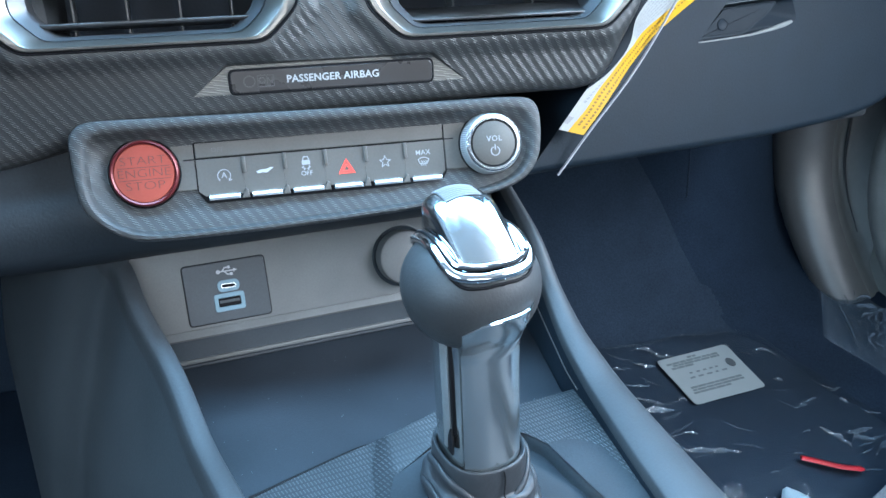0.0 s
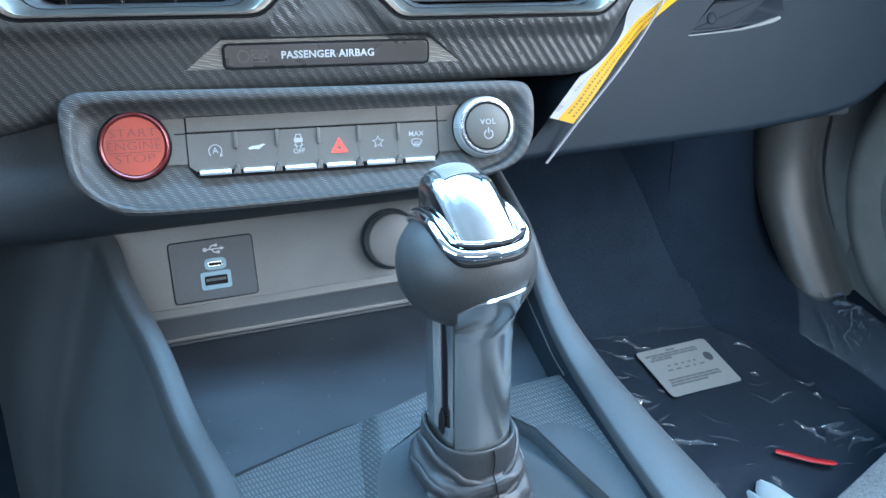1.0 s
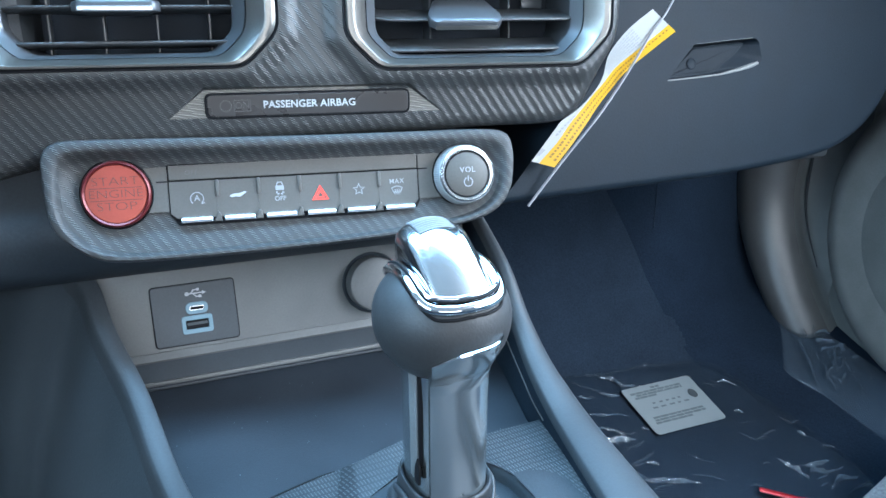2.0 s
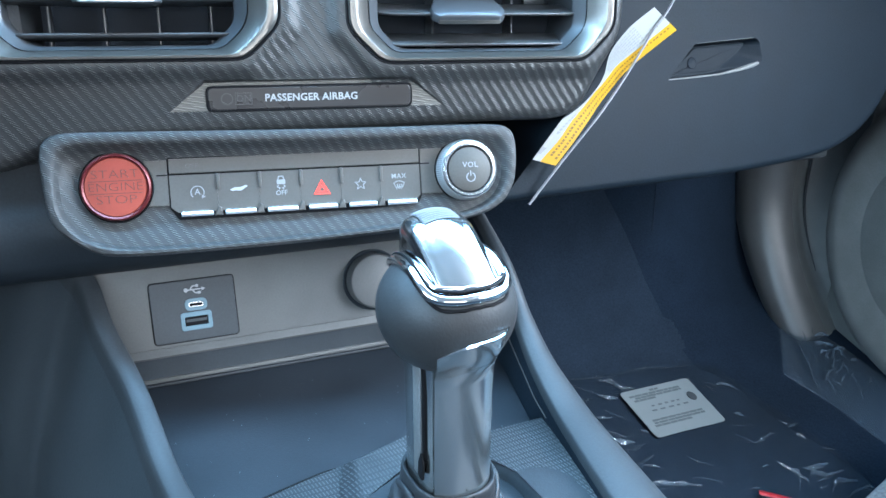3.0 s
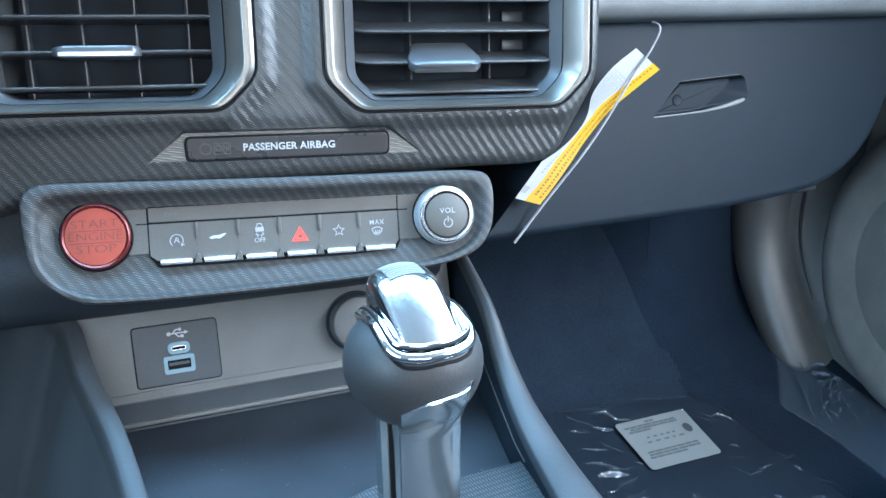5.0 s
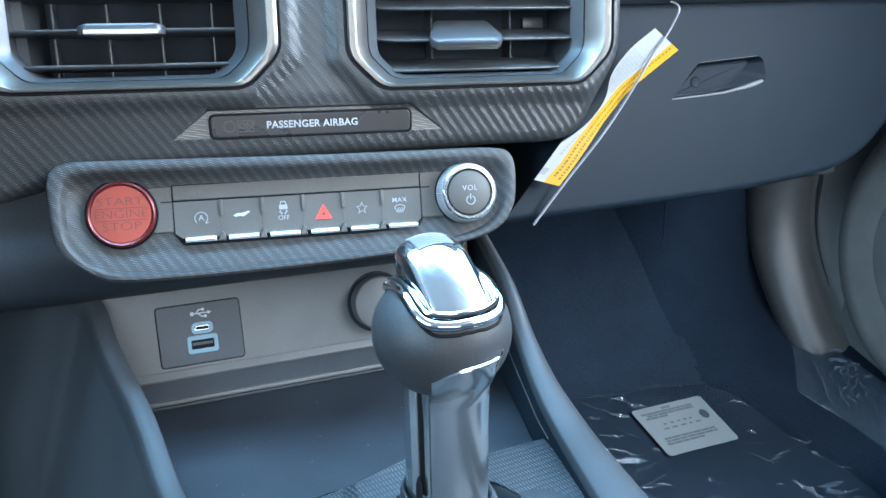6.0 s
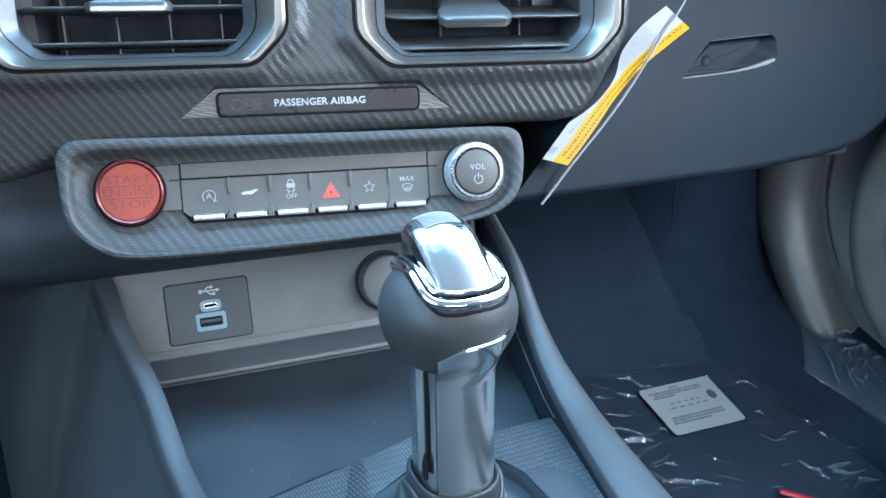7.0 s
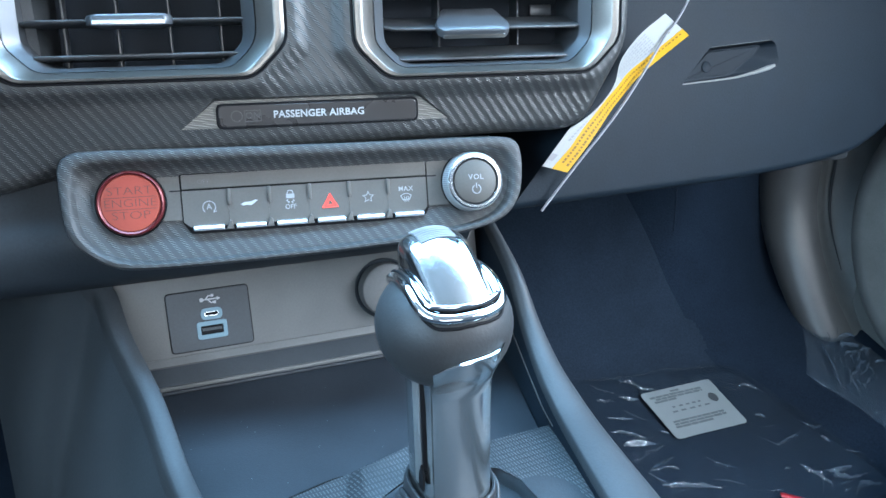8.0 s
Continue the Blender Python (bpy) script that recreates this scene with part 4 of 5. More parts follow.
line = curve_through([(0.1180, 0.0220, 0.5160), (0.1190, -0.0016, 0.5061), (0.1196, -0.0192, 0.4997), (0.1201, -0.0371, 0.4942), (0.1205, -0.0512, 0.4900), (0.1217, -0.0662, 0.4868)], 5)
tagged(part("rail_trim", tube(line, 0.0004, 6), VENT_RIM), "thin pale trim line along the bin's inner side", "trim", kind="structure")


# ---- console top: carbon plate, lid, lever surround ----
def console_top():
    ob = thing("console_trim", Matrix(), "carbon-look console trim plate round the gear lever", "console trim")
    # left wing, sloping gently up towards the lever
    wing = [(-0.0530, -0.1115), (-0.0037, -0.0925), (0.0125, -0.0890), (0.0125, -0.25), (-0.040, -0.25), (-0.0480, -0.135)]

    def lift(x, y):
        return 0.4885 + 0.05 * max(0.0, x + 0.05) - 0.03 * max(0.0, -y - 0.16)

    def plate(outline, dz, thick, edge=0.0012):
        bm = slab(outline, -thick, 0.0, edge)
        for v in bm.verts:
            v.co.z += lift(v.co.x, v.co.y) + dz
        return bm

    # Black tube paints the contact shade between the wing's front edge and the pad.
    front = curve_through([(-0.0528, -0.1108, 0.4882), (-0.0290, -0.1012, 0.4892), (-0.0037, -0.0916, 0.4905), (0.0070, -0.0890, 0.4908)], 4)
    part("front_edge_shade", tube(front, [0.0011 - 0.00005 * k for k in range(len(front))], 8), GAP, ob, "black strip standing in for shade along the wing's front edge")
    part("left_wing", plate(fillet(wing, 0.001, 2), 0.0, 0.020), CARBON_CONSOLE, ob, "carbon-film wing")
    low = [(-0.018, -0.25), (-0.0030, -0.25), (0.0095, -0.134), (0.0151, -0.1180), (0.0370, -0.1026), (0.0660, -0.0986), (0.0620, -0.0770), (0.0454, -0.0795), (0.0085, -0.0900), (0.0040, -0.1060), (0.0015, -0.1180), (-0.0015, -0.134)]
    top = [(-0.0042, -0.25), (-0.0036, -0.25), (0.0090, -0.134), (0.0146, -0.1180), (0.0365, -0.1030), (0.0655, -0.0990), (0.0615, -0.0790), (0.0450, -0.0815), (0.0136, -0.0938), (0.0148, -0.1060), (0.0138, -0.1180), (0.0083, -0.134)]
    loops = [[(x, y, lift(x, y) + dz + (0.10 * max(-0.03, y + 0.105) if dz > 0 else 0)) for x, y in ring] for ring, dz in ((low, -0.014), (low, 0.0002), ([tuple(0.25 * p + 0.75 * q for p, q in zip(a, b)) for a, b in zip(low, top)], 0.0042), (top, 0.0050))]
    part("left_island", loft(loops, True, True, True), CARBON_CONSOLE, ob, "raised carbon-film border with a sloping flank", 30)
    right = [(0.0620, -0.0770), (0.0885, -0.0665), (0.1275, -0.0615), (0.1275, -0.072), (0.1280, -0.1000), (0.1330, -0.1350), (0.1420, -0.25), (0.1345, -0.25), (0.1240, -0.1435),
             (0.1172, -0.1115), (0.1138, -0.1062), (0.1070, -0.1010), (0.0946, -0.0996), (0.0900, -0.0927), (0.0850, -0.0866), (0.0740, -0.0835)]
    part("right_wing", plate(fillet(right, 0.0015, 3), -0.0135, 0.020), CARBON_CONSOLE, ob, "carbon-film wing")
    lid = [(0.0948, -0.1004), (0.1068, -0.1018), (0.1134, -0.1070), (0.1166, -0.1118), (0.1233, -0.1437), (0.1335, -0.25), (0.1250, -0.25), (0.1104, -0.1543), (0.1035, -0.1321), (0.0985, -0.1135)]
    part("lid", plate(grown(fillet(lid, 0.002, 3), -0.0003), -0.0130, 0.012, 0.0012), SLATE, ob, "smooth slate lid")
    # the dark step from wing and lid down to the lever surround
    brink = curve_through([(0.0600, -0.0830, 0), (0.0740, -0.0830, 0), (0.0850, -0.0863, 0), (0.0900, -0.0925, 0), (0.0946, -0.1000, 0), (0.0984, -0.1135, 0), (0.1034, -0.1321, 0), (0.1103, -0.1543, 0), (0.1249, -0.25, 0)], 5)
    steps = ((0.0010, -0.0150), (-0.0002, -0.0142), (-0.0012, -0.0150), (-0.0020, -0.0185), (-0.0026, -0.0225), (-0.0030, -0.0270))
    part("border", loft([[(p.x + d, p.y + 0.4 * d, lift(p.x, p.y) + dz) for d, dz in steps] for p in brink], False), BLACK_SOFT, ob, "dark curved step", 60)
    part("base", moved(box(-0.055, 0.140, -0.30, -0.075, -0.10, -0.016), Matrix.Translation((0, 0, 0.488))), BLACK, ob, "black console base")
    # dark smooth collar plate inside the border
    inner = [(0.0153, -0.1184), (0.0370, -0.1034), (0.0600, -0.0920), (0.0740, -0.0850), (0.0835, -0.0885), (0.0905, -0.0985), (0.0965, -0.1175), (0.1010, -0.1325), (0.1080, -0.155), (0.1225, -0.25), (-0.0026, -0.25), (0.0100, -0.134)]
    bm = slab(fillet(inner, 0.003, 3), -0.016, 0.0, 0.0025)
    for v in bm.verts:
        v.co.z += lift(v.co.x, v.co.y) - 0.0215 + 0.0251 * min(1.0, max(0.0, (0.072 - v.co.x) / 0.036))
    part("collar_plate", bm, SLATE, ob, "smooth slate lever surround")
    return ob


console_top()


# ---- gear lever ----
LEVER = Matrix.Translation((0.0437, -0.1337, 0.0)) @ Matrix.Rotation(radians(13.0), 4, "Z")


def leaned(bm):
    """The lever's shaft leans slightly to the passenger side towards its foot."""
    for v in bm.verts:
        v.co.x += max(0.0, 0.590 - v.co.z) * 0.04
    return bm


def section_ring(cx, cy, a, b, z, power=2.6, count=48):
    pts = []
    for i in range(count):
        t = 2 * math.pi * i / count
        c, s = math.cos(t), math.sin(t)
        pts.append((cx + a * math.copysign(abs(c) ** (2 / power), c), cy + b * math.copysign(abs(s) ** (2 / power), s), z))
    return pts


BALL = (0.0277, 0.0277, 0.0238, 0.5983)


def on_ball(x, y, lift=0.0):
    """A point of the ball's upper half over x, y."""
    a, b, c, z = BALL
    k = math.sqrt(max(0.0, 1 - (x / a) ** 2 - (y / b) ** 2))
    n = Vector((x / a / a, y / b / b, k / c)).normalized()
    return Vector((x, y, z + c * k)) + n * lift


def gear_lever():
    ob = thing("gear_lever", LEVER, "automatic gear lever with black leather knob and chrome release button", "gear lever")
    rows = [(0.495, 0.0148, 0.0150), (0.515, 0.0147, 0.0150), (0.540, 0.0147, 0.0150), (0.565, 0.0147, 0.0150), (0.580, 0.0152, 0.0155), (0.590, 0.0160, 0.016)]
    part("shaft", leaned(loft([section_ring(0, 0, a, b, z, 3.4) for z, a, b in rows], True, True, True)), SMOKED, ob, "satin metal shaft")

    def plate_ring(z, left, right, front, round_, slant):
        """One level of the front plate: rounded at both sides, its rear buried in the shaft."""
        pts = []
        for i in range(33):
            t = -1 + 2 * i / 32
            half = left if t < 0 else right
            droop = 0.0060 * max(0.0, (z - 0.575) / 0.022) * max(0.0, (-0.25 - t) / 0.75) ** 2.5
            pts.append((0.0008 + half * t, front + round_ * abs(t) ** 2.8, z + slant * t - droop - 0.0008 * t * t))
        pts += [(0.0008 + (left if t < 0 else right) * 0.97 * t, front + round_ + 0.006, z + slant * t) for t in (1, 0.5, 0, -0.5, -1)]
        return pts

    rows = [(0.498, 0.0131, 0.0131, -0.0178, 0.0040, 0), (0.520, 0.0131, 0.0131, -0.0178, 0.0040, 0), (0.545, 0.0131, 0.0131, -0.0178, 0.0040, 0), (0.564, 0.0131, 0.0130, -0.0178, 0.0036, 0), (0.5715, 0.0132, 0.0130, -0.0177, 0.0032, 0.0002),
            (0.5765, 0.0133, 0.0131, -0.0180, 0.0034, 0.0003), (0.5810, 0.0138, 0.0133, -0.0216, 0.0050, 0.0005), (0.5860, 0.0145, 0.0138, -0.0256, 0.0066, 0.0007), (0.5915, 0.0151, 0.0143, -0.0285, 0.0080, 0.0010),
            (0.5955, 0.0154, 0.0145, -0.0297, 0.0086, 0.0012), (0.5970, 0.0155, 0.0145, -0.0299, 0.0087, 0.0013)]
    part("front_plate", leaned(loft([plate_ring(*r) for r in rows], True, True, True)), SMOKED, ob, "smoked satin metal front plate", 50)
    crest = [Vector(p) + Vector((0, -0.0002, 0.0002)) for p in plate_ring(*rows[-1])[:33]]
    part("crest", tube(crest, [0.0004 + 0.0004 * math.sin(math.pi * k / 32) for k in range(33)], 8), CHROME, ob, "bright chrome edge line")
    part("side_insert", leaned(moved(box(-0.0006, 0.0006, -0.0034, 0.0034, 0.0, 0.062, 0.0004), Matrix.Translation((-0.0146, -0.0040, 0.524)))), SHELF_SOFT, ob, "pale side insert")
    part("slot", leaned(box(-0.0150, -0.0115, -0.0100, -0.0078, 0.534, 0.588, 0.0006)), GAP, ob, "dark side slot")
    leaf = fillet([(-0.0021, 0.0042), (-0.0021, -0.0036), (0.0002, -0.0085), (0.0021, -0.0030), (0.0021, 0.0042)][::-1], 0.0008, 2)
    part("slot_end", moved(slab(leaf, 0.0, 0.0009), Matrix.Translation((-0.0131, -0.0092, 0.5300)) @ Matrix.Rotation(radians(-90), 4, "Y") @ Matrix.Rotation(radians(90), 4, "Z")), GAP, ob, "dark leaf-shaped slot end")

    # leather ball
    a, b, c, z0 = BALL
    loops = []
    for i in range(27):
        t = -math.pi / 2 + math.pi * i / 26
        r, h = abs(math.cos(t)) ** (0.92 if i < 13 else 1.0), math.sin(t)
        loops.append([(a * r * math.cos(2 * math.pi * k / 64), b * r * math.sin(2 * math.pi * k / 64), z0 + c * h * (1.06 if h < 0 else 1.0)) for k in range(64)])
    part("knob", loft(loops, True, True, True), LEATHER, ob, "black leather-wrapped ball", 80)

    # chrome release button over the crown: a curved strip with turned-down sides
    spine = curve_through([(0.0, 0.0205, 0.6180), (0.0, 0.0200, 0.6275), (0.0, 0.0160, 0.6318), (0.0, 0.0085, 0.6322), (0.0, 0.0025, 0.6308), (0.0, -0.0035, 0.6276), (0.0, -0.0100, 0.6234), (0.0, -0.0165, 0.6187), (0.0, -0.0214, 0.6147)], 6)

    def strip(half0, half1, lift, side):
        """Rings across the button: flat in the middle, rolling over into upright sides."""
        loops = []
        for i, p in enumerate(spine):
            f = i / (len(spine) - 1)
            d = (spine[min(i + 1, len(spine) - 1)] - spine[max(i - 1, 0)]).normalized()
            n = d.cross(Vector((1, 0, 0)))
            half = half0 + (half1 - half0) * f
            r = 0.0062
            across = [(half, -side), (half, -side * 0.6), (half, -r)] if side else []
            across += [(half - r + r * math.cos(radians(a)), -r + r * math.sin(radians(a))) for a in (0, 20, 40, 60, 78, 90)] if side else [(half, 0.0)]
            across += [((half - r if side else half) * k / 6, 0.0014 * (1 - (k / 6) ** 2)) for k in range(5, 0, -1)]
            ring = [(-x, w) for x, w in across] + [(0.0, 0.0014)] + list(reversed(across))
            loops.append([p + Vector((x, 0, 0)) + n * (lift + w) for x, w in ring])
        return loops

    if (spine[1] - spine[0]).cross(Vector((1, 0, 0))).y < 0:
        spine.reverse()
    body = strip(0.0137, 0.0137, -0.0009, 0.0115)
    low = [p.lerp(Vector((0, -0.012, 0.604)), 0.25) for p in body[-1]]
    button = part("release_button", loft([*body, low], False), BUTTON, ob, "polished chrome release button", 60)
    grid = strip(0.0079, 0.0079, -0.0006, 0.0)
    first = next(i for i, p in enumerate(spine) if p.y < 0.0178)
    last = next(i for i, p in enumerate(spine) if p.y < 0.0058)
    part("grip_base", loft(grid[first : last + 1], False), BLACK, button, "fine dotted grip patch", 60)
    bits = []
    width = len(grid[0]) - 1
    for r in range(9):
        f = first + (last - first) * (r + 0.5) / 9
        g0, g1 = grid[int(f)], grid[min(int(f) + 1, len(grid) - 1)]
        for k in range(18):
            x = (-1 + 2 * (k + 0.5 + 0.4 * (r % 2)) / 18.5) * 0.0077
            mid0, mid1 = g0[width // 2], g1[width // 2]
            p = mid0.lerp(mid1, f - int(f)) + Vector((x, 0, -0.0014 * (x / 0.0079) ** 2))
            stud = bmesh.new()
            bmesh.ops.create_cube(stud, size=0.00056, matrix=Matrix.Translation(p))
            bits.append(stud)
    part("grip_studs", merged(*bits), STUD, button, "tiny raised grip studs", 0)

    # chrome surround on the ball: a U of bright moulding with a dark seam inside it
    def u_path(k, lift):
        half = curve_through([(-0.0085 * k, 0.0245, 0), (-0.0128 * k, 0.0215, 0), (-0.0152 * k, 0.0165, 0), (-0.0166 * k, 0.0060, 0), (-0.0172 * k, -0.0060, 0), (-0.0166 * k, -0.0140, 0), (-0.0132 * k, -0.0196 * k, 0), (-0.0066 * k, -0.0228 * k, 0), (0.0, -0.0236 * k, 0)], 5)
        pts = [*half, *[Vector((-p.x, p.y, 0)) for p in reversed(half[:-1])]]
        return [on_ball(p.x, p.y, lift) for p in pts]

    part("chrome_surround", tube(u_path(0.96, 0.0003), 0.0029, 12, 0.8), CHROME, ob, "bright chrome surround of the button", 70)
    part("outer_seam", tube(u_path(1.05, 0.0001), 0.0007, 6), GAP, ob, "dark seam against the leather", 70)
    part("inner_ring", tube(u_path(0.86, 0.0019), 0.0010, 8), CHROME, ob, "thin inner chrome bead", 70)
    part("inner_seam", tube(u_path(0.895, 0.0024), 0.00055, 6), GAP, ob, "dark seam inside the surround", 70)
    return ob


gear_lever()


def gaiter():
    ob = thing("lever_gaiter", LEVER @ Matrix.Translation((0.0042, 0, 0)), "black leather lever gaiter gathered in folds at its collar", "gaiter")
    random.seed(5)
    loops = []
    rows = [(0.5180, 0.0172, 0.0180), (0.5188, 0.0184, 0.0194), (0.5172, 0.0190, 0.0201), (0.5120, 0.0193, 0.0205), (0.5070, 0.0195, 0.0208), (0.5048, 0.0196, 0.0209), (0.5036, 0.0206, 0.0218), (0.5030, 0.0222, 0.0234), (0.5014, 0.0234, 0.0244),
            (0.4988, 0.0238, 0.0250), (0.4962, 0.0234, 0.0248), (0.4948, 0.0230, 0.0246), (0.4940, 0.0246, 0.0262), (0.4915, 0.0262, 0.0282), (0.4885, 0.0266, 0.0288), (0.4862, 0.0262, 0.0290), (0.4820, 0.0290, 0.0330), (0.470, 0.034, 0.045)]
    for j, (z, a, b) in enumerate(tuple(p) for p in curve_through(rows, 3)):
        ring = []
        loose = min(1.0, max(0.22, (0.507 - z) / 0.006))
        for i in range(96):
            t = 2 * math.pi * i / 96
            c, s = math.cos(t), math.sin(t)
            q = Vector((1.6 * c, 1.6 * s, z * 130))
            fold = 1 + loose * (0.030 * noise.noise(q) + 0.026 * noise.noise(q * 2.3) + 0.022 * noise.noise(Vector((4 * c, 4 * s, z * 900))))
            zz = z + (0.0010 * c * c + 0.0008 * s) * (1 - loose) + loose * 0.0022 * noise.noise(Vector((1.4 * c, 1.4 * s, 3.0 + z * 40)))
            ring.append((a * fold * math.copysign(abs(c) ** 0.8, c), b * fold * math.copysign(abs(s) ** 0.8, s), zz))
        loops.append(ring)
    part("sleeve", loft(loops, True), GAITER, ob, "black leather sleeve", 75)
    # loose outer layers that rise round the collar's sides and sag in front
    for radius_x, radius_y, low_z, rise, r in ((0.0204, 0.0214, 0.5020, 0.0110, 0.0013), (0.0232, 0.0245, 0.4945, 0.0060, 0.0015)):
        path, thick = [], []
        for i in range(49):
            t = radians(160 + 220 * i / 48)
            c, s = math.cos(t), math.sin(t)
            q = Vector((2 * c, 2 * s, low_z * 90))
            k = 1 + 0.03 * noise.noise(q)
            path.append((radius_x * k * math.copysign(abs(c) ** 0.85, c), radius_y * k * math.copysign(abs(s) ** 0.85, s), low_z + rise * c * c + 0.0012 * noise.noise(q * 1.7)))
            thick.append(r * (1 + 0.22 * noise.noise(q * 2.0)))
        part("fold", tube(path, thick, 12, 1.5), GAITER, ob, "rolled leather fold", 75)
    seam = [(0.0010 + 0.0005 * math.sin(k), -0.0207 - 0.0003 * k - (0.0028 if k > 4 else 0), 0.5178 - 0.0028 * k) for k in range(9)]
    part("seam", tube(seam, 0.00038, 6), GAP, ob, "dark stitched seam")
    return ob


gaiter()


# ---- passenger side: glove box, tag, footwell ----
def glove_box():
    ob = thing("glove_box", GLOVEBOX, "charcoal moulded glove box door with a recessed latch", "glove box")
    outline = fillet([(-0.215, -0.078), (0.02, -0.0760), (0.10, -0.0715), (0.150, -0.064), (0.195, -0.035), (0.225, 0.02), (0.240, 0.0765), (-0.215, 0.0740)], [0.02, 0.02, 0.03, 0.03, 0.03, 0.03, 0.02, 0.02])
    door = part("door", slab(resample(outline, 160), -0.05, 0.0, 0.006, 8), GLOVE, ob, "charcoal grained door")
    top = fillet([(-0.0290, 0.0008), (0.0200, 0.0028), (0.0600, 0.0080), (0.0635, 0.0120), (0.0605, 0.0265), (0.0558, 0.0295), (-0.0026, 0.0266)], 0.0025)
    low = fillet([(-0.0262, 0.0026), (0.0170, 0.0044), (0.0215, 0.0062), (0.0440, 0.0180), (0.0535, 0.0262), (0.0500, 0.0276), (-0.0012, 0.0248)], 0.0025)
    cut = part("cut", loft([[(x, y, -0.0045 - 0.22 * (y - 0.003)) for x, y in low], [(x, y, 0.0002) for x, y in top], [(x, y, 0.004) for x, y in top]], True, True, True), GLOVE, ob)
    carved(door, [cut], 11)
    part("latch", slab(fillet([(-0.0240, 0.0042), (0.0170, 0.0056), (0.0410, 0.0185), (0.0470, 0.0258), (-0.0008, 0.0236)], 0.003), -0.0140, -0.0044, 0.0008), LATCH, ob, "black latch paddle")
    # Paler tubes paint the lit edges of the recess, widest at lower right.
    part("edge_strip", tube([(-0.0285, 0.0008, -0.0004), (0.0, 0.0018, -0.0002), (0.0200, 0.0028, -0.0002), (0.0400, 0.0056, -0.0006), (0.0520, 0.0080, -0.0012), (0.0590, 0.0098, -0.0010)], [0.0006, 0.0007, 0.0009, 0.0015, 0.0020, 0.0014], 10), SEAL, ob, "lower lip, paler in place of its highlight")
    part("edge_strip", tube([(-0.0010, 0.0268, -0.0004), (0.0300, 0.0284, -0.0003), (0.0540, 0.0295, -0.0004)], 0.0005, 6), BLACK_SOFT, ob, "upper lip, paler in place of its highlight")
    part("lock", ringed([(0.0046, -0.0060), (0.0046, -0.0040), (0.0040, -0.0036), (0.0030, -0.0041), (0.0001, -0.0041)], 28, (-0.0030, 0.0125)), GLOVE, ob, "round lock cylinder")
    return ob


glove_box()

# dash shelf over the glove box, its underside, and the stack's flank
shelf = [(0.004, 0.112), (0.018, 0.103), (0.026, 0.092), (0.029, 0.082), (0.0265, 0.0745), (0.018, 0.0715), (0.006, 0.0715), (-0.02, 0.0720), (-0.02, 0.20), (-0.01, 0.20)]
bm = loft([[(x, y, w) for w, y in shelf] for x in (-0.16, 0.0, 0.26)], True, True, True)
bm = moved(bm, GLOVEBOX)
tagged(part("dash_shelf", bm, SHELF_SOFT, smooth=60), "grey soft dashboard shelf over the glove box", "dashboard", kind="structure")
bm = moved(box(-0.215, 0.165, -0.074, -0.060, -0.36, -0.030, 0.004), GLOVEBOX)
tagged(part("footwell_cover", bm, BLACK), "black cover panel under the glove box", "panel", kind="structure")
bm = loft([[(0.1175, 0.012, 0.585), (0.150, 0.012, 0.632), (0.171, 0.012, 0.676), (0.174, 0.012, 0.82)], [(0.125, 0.16, 0.56), (0.150, 0.16, 0.632), (0.168, 0.16, 0.676), (0.170, 0.16, 0.82)],
           [(-0.05, 0.17, 0.56), (-0.05, 0.17, 0.632), (-0.05, 0.17, 0.676), (-0.05, 0.17, 0.82)]], False)
tagged(part("dash_flank", bm, GLOVE), "black side of the centre stack", "dashboard", kind="structure")
bm = box(-0.80, -0.120, 0.03, 0.30, 0.556, 0.80, 0.02)
tagged(part("driver_dash", bm, BLACK), "black dashboard on the driver's side", "dashboard", kind="structure")
# Unseen block, added only to keep driver-side light off the left fascia.
tagged(part("driver_side_shade_block", box(-0.62, -0.225, -0.22, 0.05, 0.68, 0.86, 0.03, 4), BLACK_SOFT), "unseen black block added to shade the fascia's left side", "dashboard", kind="structure")
bm = loft([[(0.137, y, 0.10), (0.133, y, 0.53)] for y in (0.02, 0.15, 0.52)], False)
bm2 = loft([[(0.133, 0.02, 0.10), (0.129, 0.02, 0.53)], [(0.05, 0.10, 0.10), (0.05, 0.10, 0.53)]], False)
tagged(part("tunnel_side", merged(bm, bm2), CARPET), "dark navy-black carpeted side of the centre tunnel", "panel", kind="structure")


# the passenger door and the pillar trim ahead of it
def pillar_trim():
    """Upright moulding ahead of the door; its foot sweeps back towards the sill."""
    rows = []
    for i in range(29):
        z = 0.16 + 0.022 * i
        q = max(0.0, 0.45 - z) ** 2
        plan = [(0.6084 + 0.040 * math.cos(radians(a)), 0.4160 + 0.040 * math.sin(radians(a))) for a in range(126, 271, 16)] + [(0.614, 0.3755), (0.621, 0.379), (0.628, 0.385), (0.636, 0.388), (0.645, 0.384), (0.654, 0.372), (0.665, 0.358), (0.70, 0.350)]
        rows.append([(x + 0.6 * q, y - 3.4 * q, z) for x, y in plan])
    tagged(part("pillar_trim", loft([row[:11] for row in rows], False), PILLAR, smooth=80), "grey moulded pillar trim beside the footwell", "trim", kind="structure")
    tagged(part("door_seal", loft([row[10:] for row in rows], False), SEAL, smooth=80), "wide black rubber door seal", "seal", kind="structure")


pillar_trim()


